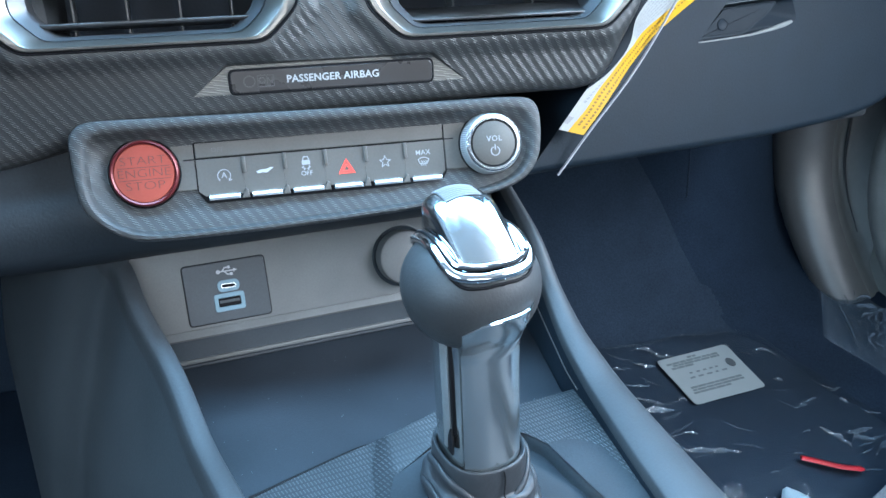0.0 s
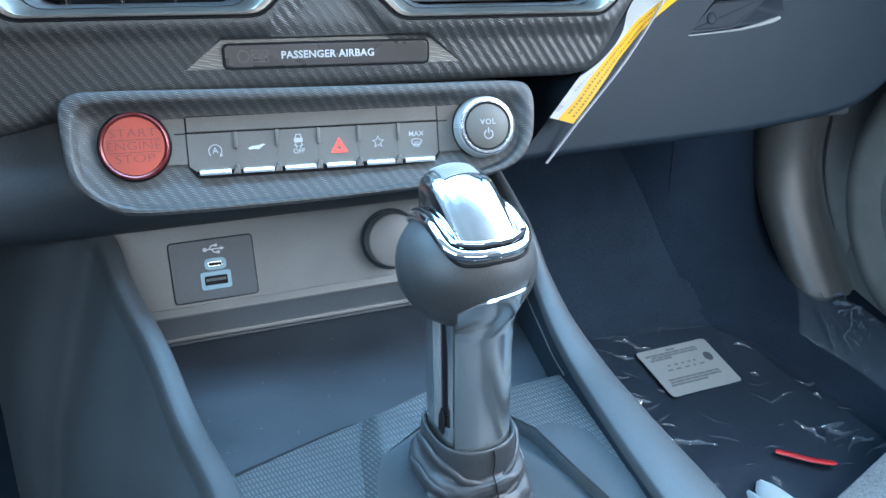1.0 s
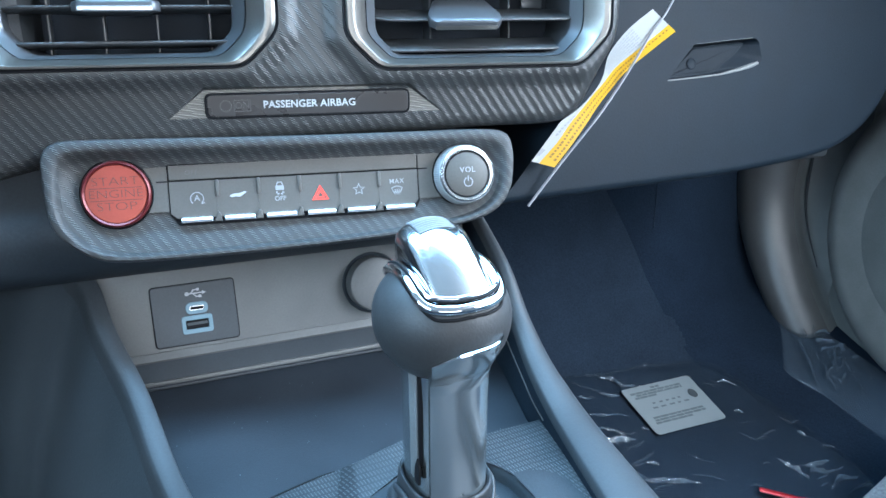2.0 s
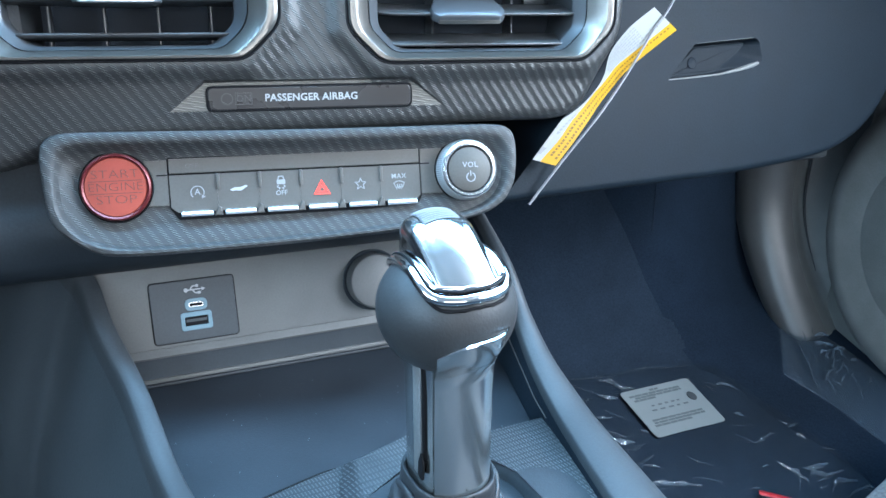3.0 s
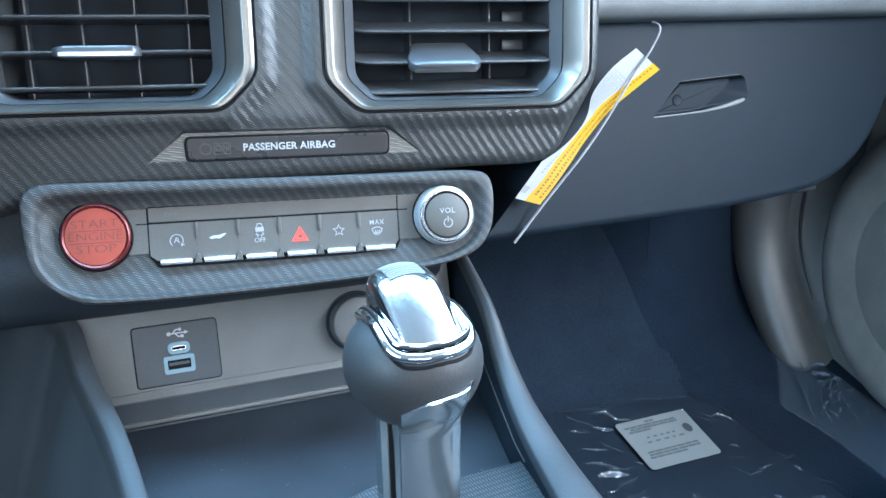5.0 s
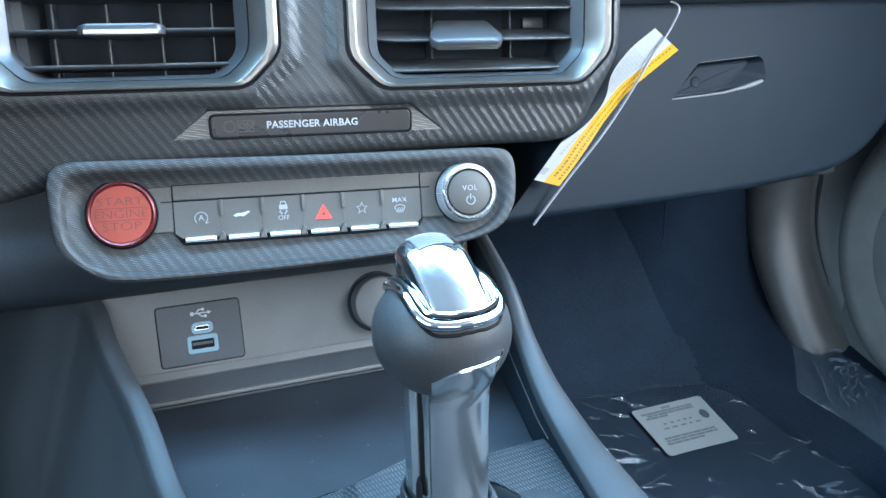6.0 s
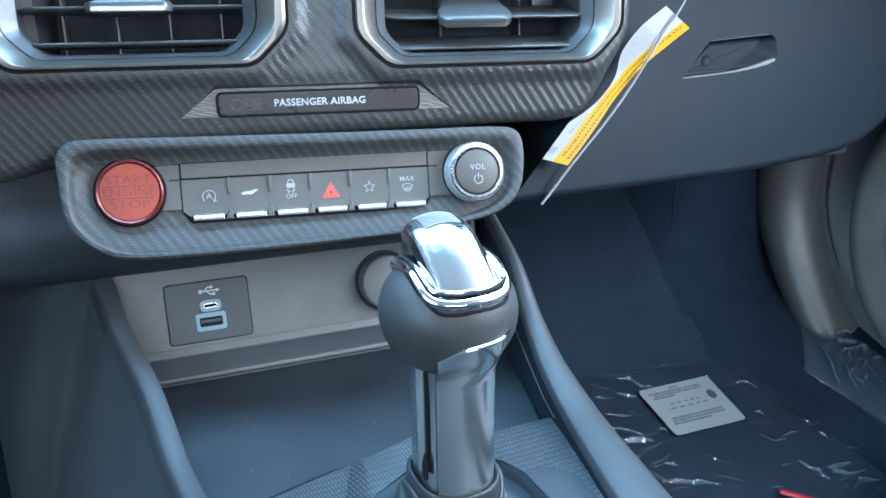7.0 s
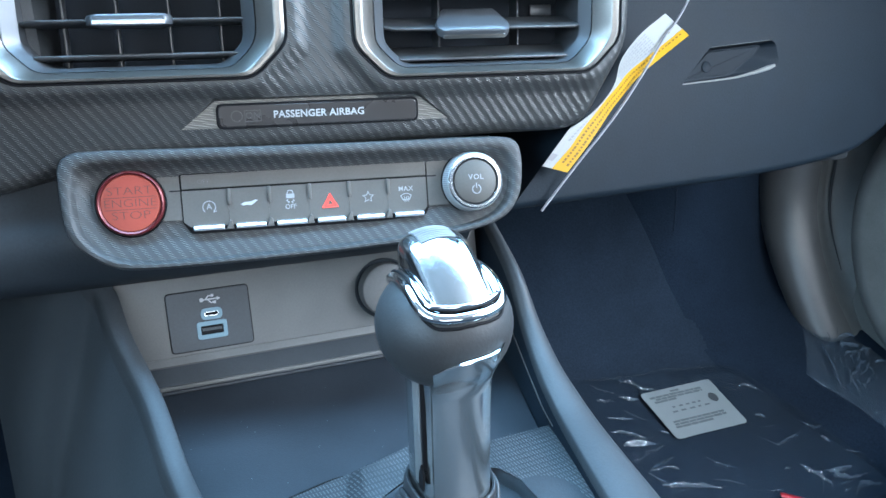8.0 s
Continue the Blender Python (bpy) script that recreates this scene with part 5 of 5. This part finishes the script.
def side_point(f, g):
    """The carpeted side of the footwell: f runs from the bulkhead back along the sill, g from the floor's edge up to the pillar trim."""
    k = min(39, max(0, int(f * 40)))
    low, high = (edge[k].lerp(edge[k + 1], f * 40 - k) for edge in (FLOOR_EDGE, TRIM_EDGE))
    p = low.lerp(high, g)
    return p + Vector((-0.55, -0.30, 0.55)) * (0.055 * max(0.0, math.sin(math.pi * g)) ** 0.7 * max(0.25, 1 - 1.3 * f))


def evenly(points, count):
    """count + 1 points at even steps of a smooth curve's parameter."""
    path = curve_through(points, 20)
    return [path[round(k * (len(path) - 1) / count)] for k in range(count + 1)]


FLOOR_EDGE = evenly([(0.290, 0.520, 0.640), (0.383, 0.398, 0.4315), (0.422, 0.334, 0.333), (0.462, 0.284, 0.262), (0.530, 0.206, 0.226), (0.590, 0.136, 0.193), (0.640, 0.040, 0.180)], 40)
TRIM_EDGE = evenly([(0.582, 0.462, 0.660), (0.587, 0.448, 0.500), (0.591, 0.430, 0.400), (0.594, 0.413, 0.338), (0.606, 0.368, 0.299), (0.640, 0.210, 0.278), (0.652, 0.060, 0.270)], 40)
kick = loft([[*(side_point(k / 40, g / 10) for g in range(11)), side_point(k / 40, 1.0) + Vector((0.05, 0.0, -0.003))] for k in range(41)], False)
tagged(part("kick_panel", kick, CARPET_DARKER, smooth=60), "charcoal carpeted kick panel at the footwell's side", "panel", kind="structure")
joint = [side_point(f, g) + Vector((-0.001, -0.001, 0.001)) for f, g in ((0.06, 0.74), (0.10, 0.62), (0.15, 0.48), (0.20, 0.35), (0.26, 0.20))]
tagged(part("kick_panel_joint", tube(curve_through(joint, 4), 0.0007, 6), CARPET), "faint joint line in the carpeted kick panel", "trim", kind="structure")
seal = [(0.637 + 0.6 * max(0.0, 0.45 - z) ** 2, 0.383 - 3.4 * max(0.0, 0.45 - z) ** 2, z) for z in (0.34, 0.38, 0.42, 0.48, 0.56, 0.66, 0.78)]
tagged(part("door_seal", tube(curve_through(seal, 4), [0.0005 + 0.0013 * min(1.0, k / 10) for k in range(25)], 10), BLACK_SOFT), "black rubber door seal", "seal", kind="structure")


def passenger_door():
    m = axes((0.650, 0.175, 0.44), (0, -1, 0), (-1, 0, 0))
    ob = thing("passenger_door", m, "dark grey passenger door trim with a round speaker pod", "car door")
    part("panel", slab(fillet(rect(-0.150, 1.6, -0.40, 0.36), 0.03), -0.06, 0.0, 0.01), DOOR, ob, "dark grey door card")
    part("pod", ringed([(0.165, -0.002), (0.160, 0.012), (0.150, 0.024), (0.138, 0.030), (0.126, 0.030), (0.118, 0.026)], 72), DOOR, ob, "rounded speaker pod")
    part("grille", ringed([(0.120, 0.010), (0.118, 0.022), (0.095, 0.026), (0.0001, 0.030)], 72), DOOR, ob, "charcoal speaker grille")
    return ob


passenger_door()


def tag():
    m = axes((0.22, 0.110, 0.625), (1, 0.14, 0), (0.14, -1, 0))
    ob = thing("warning_tag", m, "twisted white and yellow paper warning tag on a strap", "tag")
    # stations down the strip: one edge, the other edge, where the yellow starts between them
    st = [((0.0313, 0.0535, 0.004), (0.0590, 0.0365, -0.004), 0.70), ((0.0125, 0.0405, 0.005), (0.0385, 0.0218, -0.005), 0.70), ((0.0005, 0.0245, 0.004), (0.0218, 0.0103, -0.004), 0.58), ((-0.0012, 0.0088, 0.002), (0.0120, 0.0008, -0.003), 0.30),
          ((-0.0064, -0.0027, 0.0), (0.0001, -0.0113, -0.001), 0.10), ((-0.0178, -0.0150, -0.002), (-0.0099, -0.0237, 0.001), 0.22), ((-0.0385, -0.0285, -0.005), (-0.0225, -0.0377, 0.004), 0.55), ((-0.0645, -0.0445, -0.007), (-0.0356, -0.0517, 0.006), 0.66)]
    up, dn = curve_through([a for a, b, f in st], 8), curve_through([b for a, b, f in st], 8)
    start = [p.x for p in curve_through([(f, 0, 0) for a, b, f in st], 8)]

    def band(f0, f1, lift, thick=0.00012, i0=0, i1=None):
        loops = []
        for i, (a, b) in list(enumerate(zip(up, dn)))[i0:i1]:
            lo, hi = (start[i] + (1 - start[i]) * f for f in (f0, f1)) if f0 >= 0 else (0, 1)
            p, q = a.lerp(b, lo), a.lerp(b, hi)
            loops.append([p + Vector((0, 0, lift)), q + Vector((0, 0, lift)), q + Vector((0, 0, lift - thick)), p + Vector((0, 0, lift - thick))])
        return loft(loops, True, True, True)

    part("paper", band(-1, 1, 0.0), PAPER, ob, "white paper strip", 60)
    part("yellow_band", band(0, 1, 0.00025), YELLOW, ob, "yellow printed band", 60)

    def mark(i0, i1, f0, f1, yellow, ink, name="print_line", cut=1.0):
        """A printed bar between stations, across part of the white or of the yellow."""
        loops = []
        for i in (i0, i0 + (i1 - i0) * cut):
            k = min(int(i), len(up) - 2)
            a, b, s = up[k].lerp(up[k + 1], i - k), dn[k].lerp(dn[k + 1], i - k), start[k]
            lo, hi = (s + (1 - s) * f0, s + (1 - s) * f1) if yellow else (s * f0, s * f1)
            loops.append([a.lerp(b, lo) + Vector((0, 0, 0.0005)), a.lerp(b, hi) + Vector((0, 0, 0.0005))])
        part(name, loft(loops, False), ink, ob, "", 0)

    for r in range(7):
        f = 0.10 + 0.115 * r
        for i in range(7, 22):
            mark(i, i + 1, f, f + 0.05, False, TAG_GREY, cut=0.8 if (i + r) % 3 else 0.5)
    for i in range(1, len(up) - 3):
        for row, f in enumerate((0.22, 0.62)):
            if i > 10 or row == 0:
                mark(i + 0.3 * row, i + 1 + 0.3 * row, f, f + 0.16, True, TAG_INK, cut=0.55 if (i * 7 + row) % 4 else 0.8)
    for i in range(len(up) - 16, len(up) - 9):
        mark(i, i + 1, 0.6, 0.75, False, TAG_GREY, cut=0.7)
    mark(len(up) - 5, len(up) - 3, 0.35, 0.80, False, TAG_GREY)
    mark(2.6, 3.1, 0.66, 0.76, False, TAG_INK, "hole")
    hook = curve_through([(0.0490, 0.0695, -0.006), (0.0510, 0.0680, -0.001), (0.0515, 0.0640, 0.001), (0.0470, 0.0545, 0.0015), (0.0405, 0.0458, 0.003), (0.0360, 0.0400, 0.002)], 6)
    part("strap", tube(hook, 0.0008, 6), STRAP, ob, "milky plastic strap")
    tail = curve_through([(0.0360, 0.0400, 0.0020), (0.0200, 0.0120, 0.0015), (0.0010, -0.0175, 0.0005), (-0.0265, -0.0510, 0.0), (-0.0510, -0.0807, 0.001)], 6)
    part("strap", tube(tail, 0.0010, 6), STRAP, ob, "milky plastic strap tail")
    return ob


tag()


def film():
    """A loose clear sheet on the carpet with thin raised creases, and its crumpled end on the sill."""
    ob = thing("floor_film", Matrix(), "crinkled clear plastic film covering the footwell carpet", "plastic film")

    def height(x, y):
        p = Vector((x * 16, y * 16, 0))
        crease = max(0.0, 1 - 14 * abs(noise.noise(p * 0.55 + Vector((9, 2, 0))))) ** 2 + max(0.0, 1 - 12 * abs(noise.noise(Vector((x * 6, y * 22, 7))))) ** 2
        lift = 0.003 + 0.0015 * noise.fractal(p, 0.9, 2.2, 3) + 0.0040 * crease * max(0.0, noise.noise(p * 0.5 + Vector((4, 1, 0))) + 0.15)
        return lift * (1 - 0.95 * math.exp(-(((x - 0.405) / 0.055) ** 4) - ((y - 0.235) / 0.036) ** 4))

    rows = []
    ny, nx = 130, 130
    for j in range(ny + 1):
        y = -0.10 + 0.3865 * j / ny
        edge = 0.552 - 0.85 * (y - 0.197) + 0.006 * noise.noise(Vector((y * 60, 1, 1)))
        row = []
        for i in range(nx + 1):
            x = 0.15 + (min(edge, 0.62) - 0.15) * i / nx
            yy = y + 0.0035 * noise.noise(Vector((x * 24, y * 14, 0))) * (j > ny - 6)
            row.append((x, yy, floor_height(x, yy) + max(0.0003, height(x, yy))))
        rows.append(row)
    part("sheet", loft(rows, False), CLEAR_FILM, ob, "clear thin sheet", 70)

    rng = random.Random(11)

    def on_floor(x, y):
        return Vector((x, y, floor_height(x, y) + 0.0022))

    def on_side(f, g):
        return side_point(f, min(1.0, g)) + Vector((-0.6, -0.35, 0.7)) * 0.007

    def fold(spots, wide, high=0.0035, over=on_floor, up=Vector((0, 0, 1)), look_of=CREASED_FILM):
        """A pinched, wavering fold of film along spots on the carpet: a thin tapering ridge."""
        path, loops = curve_through([over(x, y) for x, y in spots], 10), []
        for k, p in enumerate(path):
            d = (path[min(k + 1, len(path) - 1)] - path[max(k - 1, 0)]).normalized()
            side = up.cross(d).normalized()
            u = k / (len(path) - 1)
            q = Vector((p.x * 190, p.y * 190, wide * 900 + p.z * 90))
            taper = math.sin(math.pi * (0.06 + 0.88 * u)) ** 0.6
            w = wide * taper * (0.75 + 0.7 * noise.noise(q))
            h = high * taper * (0.8 + 0.8 * noise.noise(q * 0.7 + Vector((5, 1, 2))))
            p = p + side * (0.0016 * noise.noise(q * 0.5))
            ring = [(-1.0, 0.0), (-0.55, 0.35), (-0.15, 0.95), (0.15, 1.0), (0.5, 0.45), (1.0, 0.0)]
            loops.append([p + side * (a * w) + up * (b * h) for a, b in ring])
        part("crease", loft(loops, False), look_of, ob, "", 60)

    # the gathered far hem, and folds where it is pulled together
    fold([(0.300, 0.2865), (0.336, 0.2845), (0.362, 0.2855), (0.385, 0.2880)], 0.0022, 0.0004, look_of=LOOSE_FILM)
    fold([(0.378, 0.2880), (0.403, 0.2890), (0.417, 0.2865), (0.453, 0.2860)], 0.0022, 0.0004, look_of=LOOSE_FILM)
    fold([(0.322, 0.287), (0.333, 0.286), (0.345, 0.287)], 0.0010, 0.0006)
    fold([(0.395, 0.288), (0.402, 0.290)], 0.0016, 0.0012)
    fold([(0.340, 0.281), (0.353, 0.276), (0.360, 0.269), (0.378, 0.2655)], 0.0016, 0.005)
    fold([(0.332, 0.264), (0.343, 0.259), (0.353, 0.2575)], 0.0022, 0.005)
    fold([(0.306, 0.262), (0.316, 0.259)], 0.0010)
    fold([(0.312, 0.243), (0.326, 0.239), (0.338, 0.238)], 0.0011, 0.003)
    fold([(0.310, 0.227), (0.326, 0.224), (0.345, 0.2165)], 0.0015, 0.003)
    fold([(0.317, 0.2115), (0.334, 0.2125), (0.352, 0.2095)], 0.0030, 0.006)
    fold([(0.363, 0.2205), (0.371, 0.2175)], 0.0018, 0.005)
    fold([(0.352, 0.186), (0.366, 0.181)], 0.0010)
    fold([(0.342, 0.168), (0.360, 0.1655), (0.376, 0.163), (0.402, 0.158)], 0.0026, 0.006)
    fold([(0.436, 0.270), (0.446, 0.268)], 0.0012, 0.004)
    fold([(0.474, 0.2600), (0.484, 0.2580), (0.494, 0.2520)], 0.0014, 0.003)
    fold([(0.476, 0.226), (0.486, 0.221)], 0.0010)
    fold([(0.536, 0.193), (0.543, 0.187)], 0.0010, 0.005)
    fold([(0.498, 0.169), (0.508, 0.158), (0.520, 0.146)], 0.0018, 0.006)
    fold([(0.522, 0.160), (0.537, 0.158), (0.553, 0.160)], 0.0020, 0.006)
    fold([(0.518, 0.142), (0.528, 0.152), (0.545, 0.148), (0.566, 0.150)], 0.0016, 0.006)
    fold([(0.505, 0.138), (0.515, 0.152), (0.519, 0.163)], 0.0010, 0.003)
    fold([(0.540, 0.132), (0.552, 0.140), (0.575, 0.138)], 0.0022, 0.006)
    fold([(0.556, 0.124), (0.572, 0.130), (0.592, 0.126)], 0.0016, 0.006)
    for _ in range(26):
        x, y = rng.uniform(0.30, 0.47), rng.uniform(0.15, 0.285)
        turn, long = rng.uniform(-0.7, 0.3), rng.uniform(0.010, 0.035)
        fold([(x, y), (x + 0.5 * long * math.cos(turn), y + 0.5 * long * math.sin(turn) + rng.uniform(-0.002, 0.002)), (x + long * math.cos(turn), y + long * math.sin(turn))], rng.uniform(0.0008, 0.0030), 0.0006, look_of=LOOSE_FILM)
    for _ in range(20):
        x, y = rng.uniform(0.42, 0.57), rng.uniform(0.10, 0.215)
        if y < 0.30 - 0.85 * (x - 0.43) and abs(x - 0.485) + abs(y - 0.13) > 0.035:
            turn, long = rng.uniform(-0.5, 0.25), rng.uniform(0.008, 0.022)
            fold([(x, y), (x + long * math.cos(turn), y + long * math.sin(turn))], rng.uniform(0.0006, 0.0016), 0.0022)

    # the crumpled end drawn up over the carpeted side
    def crumple(f0, f1, g0, g1, seed, deep):
        rows = []
        for j in range(45):
            row = []
            for i in range(37):
                a, b = i / 36, j / 44
                q = Vector((a * 2.6, b * 3.6, seed))
                f, g = f0 + (f1 - f0) * (b + 0.05 * noise.noise(q * 0.6)), g0 + (g1 - g0) * (a + 0.07 * noise.noise(q * 0.5 + Vector((7, 3, 0))))
                p = side_point(min(1.0, max(0.0, f)), min(1.0, max(0.0, g)))
                ridge = max(0.0, 1 - 3.2 * abs(noise.noise(q))) ** 1.5 + 0.6 * max(0.0, 1 - 3.0 * abs(noise.noise(q * 2.1 + Vector((3, 0, 0))))) ** 1.5
                rim = min(1.0, 4 * min(a, 1 - a, b, 1 - b))
                row.append(p + Vector((-0.6, -0.35, 0.7)) * (0.0015 * min(1.0, 12 * rim) + deep * ridge * rim))
            rows.append(row)
        return loft(rows, False)

    part("loose_end", crumple(0.68, 0.88, 0.40, 1.0, 5.0, 0.0012), LOOSE_FILM, ob, "crumpled glossy end drawn up the carpeted side", 50)
    lean = Vector((-0.6, -0.35, 0.72)).normalized()
    for spots, wide, high in (([(0.748, 0.90), (0.758, 0.96), (0.764, 1.0)], 0.0030, 0.006), ([(0.748, 0.84), (0.760, 0.89), (0.775, 0.94)], 0.0060, 0.006), ([(0.775, 0.90), (0.784, 0.96), (0.790, 1.0)], 0.0024, 0.006),
                              ([(0.775, 0.91), (0.775, 0.82), (0.774, 0.72)], 0.0026, 0.006), ([(0.722, 0.74), (0.736, 0.60), (0.750, 0.44)], 0.0018, 0.006), ([(0.796, 0.90), (0.806, 0.97)], 0.0020, 0.005),
                              ([(0.738, 0.97), (0.748, 1.0)], 0.0016, 0.004), ([(0.80, 0.80), (0.812, 0.72), (0.818, 0.64)], 0.0012, 0.004), ([(0.758, 0.985), (0.768, 1.0)], 0.0030, 0.006)):
        fold(spots, wide * 0.7, high, on_side, lean, GATHERED_FILM)
    for _ in range(34):
        f, g = rng.gauss(0.772, 0.020), rng.uniform(0.62, 0.99)
        df, dg = rng.uniform(-0.010, 0.016), rng.uniform(-0.12, 0.12)
        fold([(f, g), (f + 0.5 * df + rng.uniform(-0.003, 0.003), g + 0.5 * dg), (f + df, min(1.0, g + dg))], rng.uniform(0.0005, 0.0016), rng.uniform(0.002, 0.006), on_side, lean, GATHERED_FILM)
    return ob


def sill_height(x, y):
    """The black sill: a low bank that rises from the carpet towards the door."""
    f = min(1.0, max(0.0, (x - (0.588 - 0.30 * max(0.0, y - 0.17))) / 0.040))
    return 0.19 + max(floor_height(x, y) - 0.19 - 0.004, 0.085 * f * f * (3 - 2 * f) + (0.10 * max(0.0, y - 0.15) - 0.45 * max(0.0, y - 0.30)) * f)


sill_rows = [-1.2, -0.6, -0.2] + [0.02 * k - 0.1 for k in range(12)]
sill = loft([[(0.58 + 0.004 * i, y, sill_height(0.58 + 0.004 * i, y) - (0.02 if i == 0 else 0)) for i in range(20)] for y in sill_rows], False)
tagged(part("door_sill", sill, CARPET, smooth=60), "dark navy-black carpeted door sill beside the footwell", "sill", kind="structure")
film()


def floor_mat():
    outline = fillet([(0.470, 0.070), (0.380, -0.25), (0.640, -0.25), (0.640, 0.116)], [0.004, 0.02, 0.02, 0.004])
    bm = slab(outline, -0.004, 0.006, 0.002)
    for v in bm.verts:
        v.co.z += max(floor_height(v.co.x, v.co.y), sill_height(v.co.x, v.co.y)) + 0.002
    return mesh_thing("floor_mat", bm, GREY_MAT, Matrix(), "grey speckled carpet mat lying on the footwell floor", "floor mat", smooth=50)


floor_mat()


def floor_label():
    a, b, d = Vector((0.3549, 0.2609, 0.2560)), Vector((0.4408, 0.2689, 0.2596)), Vector((0.3765, 0.2087, 0.2324))
    u, v = b - a, d - a
    n = v.cross(u).normalized()
    m = axes(a, u, n)
    ob = thing("floor_label", m, "white printed paper label lying on the plastic film", "label")
    L, H = u.length, (v - u.normalized() * v.dot(u.normalized())).length
    lean = v.dot(u.normalized())

    def at(s, t):
        return (s * L + t * lean, -t * H)

    def quad(s0, s1, t0, t1, w, thick=0.0003):
        return slab([at(s0, t1), at(s1, t1), at(s1, t0), at(s0, t0)], w - thick, w)

    corners = fillet([at(0.0, 1.0), at(1.0, 1.0), at(1.0, 0.0), at(0.0, 0.0)], 0.004, 4)
    sheet = slab(resample(corners, 120), 0.0, 0.0006)
    for v in sheet.verts:
        v.co.x += 0.0005 * noise.noise(Vector((v.co.x * 160, v.co.y * 160, 2)))
        v.co.y += 0.0005 * noise.noise(Vector((v.co.x * 160, v.co.y * 160, 8)))
    part("sheet", sheet, LABEL, ob, "white sheet")
    rng = random.Random(3)
    # two broad blocks of fine print and rows of short words between them
    for t0, s0, s1 in ((0.115, 0.08, 0.80), (0.165, 0.14, 0.80), (0.215, 0.10, 0.40), (0.655, 0.12, 0.84), (0.710, 0.12, 0.84), (0.765, 0.10, 0.62), (0.055, 0.40, 0.52)):
        x = s0
        while x < s1:
            e = min(s1, x + rng.uniform(0.05, 0.13))
            part("print_bar", quad(x, e, t0, t0 + 0.038, 0.0009), LABEL_INK, ob)
            x = e + 0.012
    for t0, s0, s1 in ((0.375, 0.26, 0.66), (0.470, 0.22, 0.78)):
        x = s0
        while x < s1:
            e = min(s1, x + rng.uniform(0.03, 0.07))
            part("print_bar", quad(x, e, t0, t0 + 0.030, 0.0009), LABEL_INK, ob)
            x = e + rng.uniform(0.03, 0.06)
    mark = [at(0.855 + 0.055 * math.cos(a), 0.375 + 0.095 * math.sin(a)) for a in (-2 * math.pi * k / 24 for k in range(24))]
    part("print_mark", slab(mark, 0.0006, 0.0010), LABEL_DARK, ob, "dark oval mark")
    return ob


floor_label()

bm = tube(curve_through([(0.4562, 0.1382, 0.2057), (0.4714, 0.1321, 0.2029), (0.4923, 0.1235, 0.1991), (0.5148, 0.1174, 0.1963)], 6), [0.0028] + [0.0036] * 17 + [0.0014], 8, 0.5)
mesh_thing("red_strip", bm, RED_PLASTIC, Matrix(), "short red plastic strip lying on the floor film", "strip", smooth=60)


def tissue():
    """Two soft upright folds of a pale sheet."""
    ob = thing("tissue", Matrix.Translation((0.425, 0.085, 0.188)), "folded pale blue tissue lying on the footwell floor", "tissue")
    for x0, x1, y0, lean in ((-0.028, -0.008, 0.020, 0.0), (-0.010, 0.032, 0.030, -0.010)):
        loops = []
        for k in range(13):
            f = k / 12
            half = (x1 - x0) / 2 * max(0.02, 1 - f**4) ** 0.5
            loops.append([((x0 + x1) / 2 + lean * f + half * t, y0 * f - 0.08 * (1 - f) + 0.001 * math.sin(5 * t + k), 0.003 + 0.016 * (1 - t * t) * (1 - 0.75 * f**3) + 0.0006 * math.sin(7 * t + 1.3 * k)) for t in (-1 + j / 6 for j in range(13))])
        part("fold", loft(loops, False), BLUE_PAPER, ob, smooth=60)
    return ob


tissue()
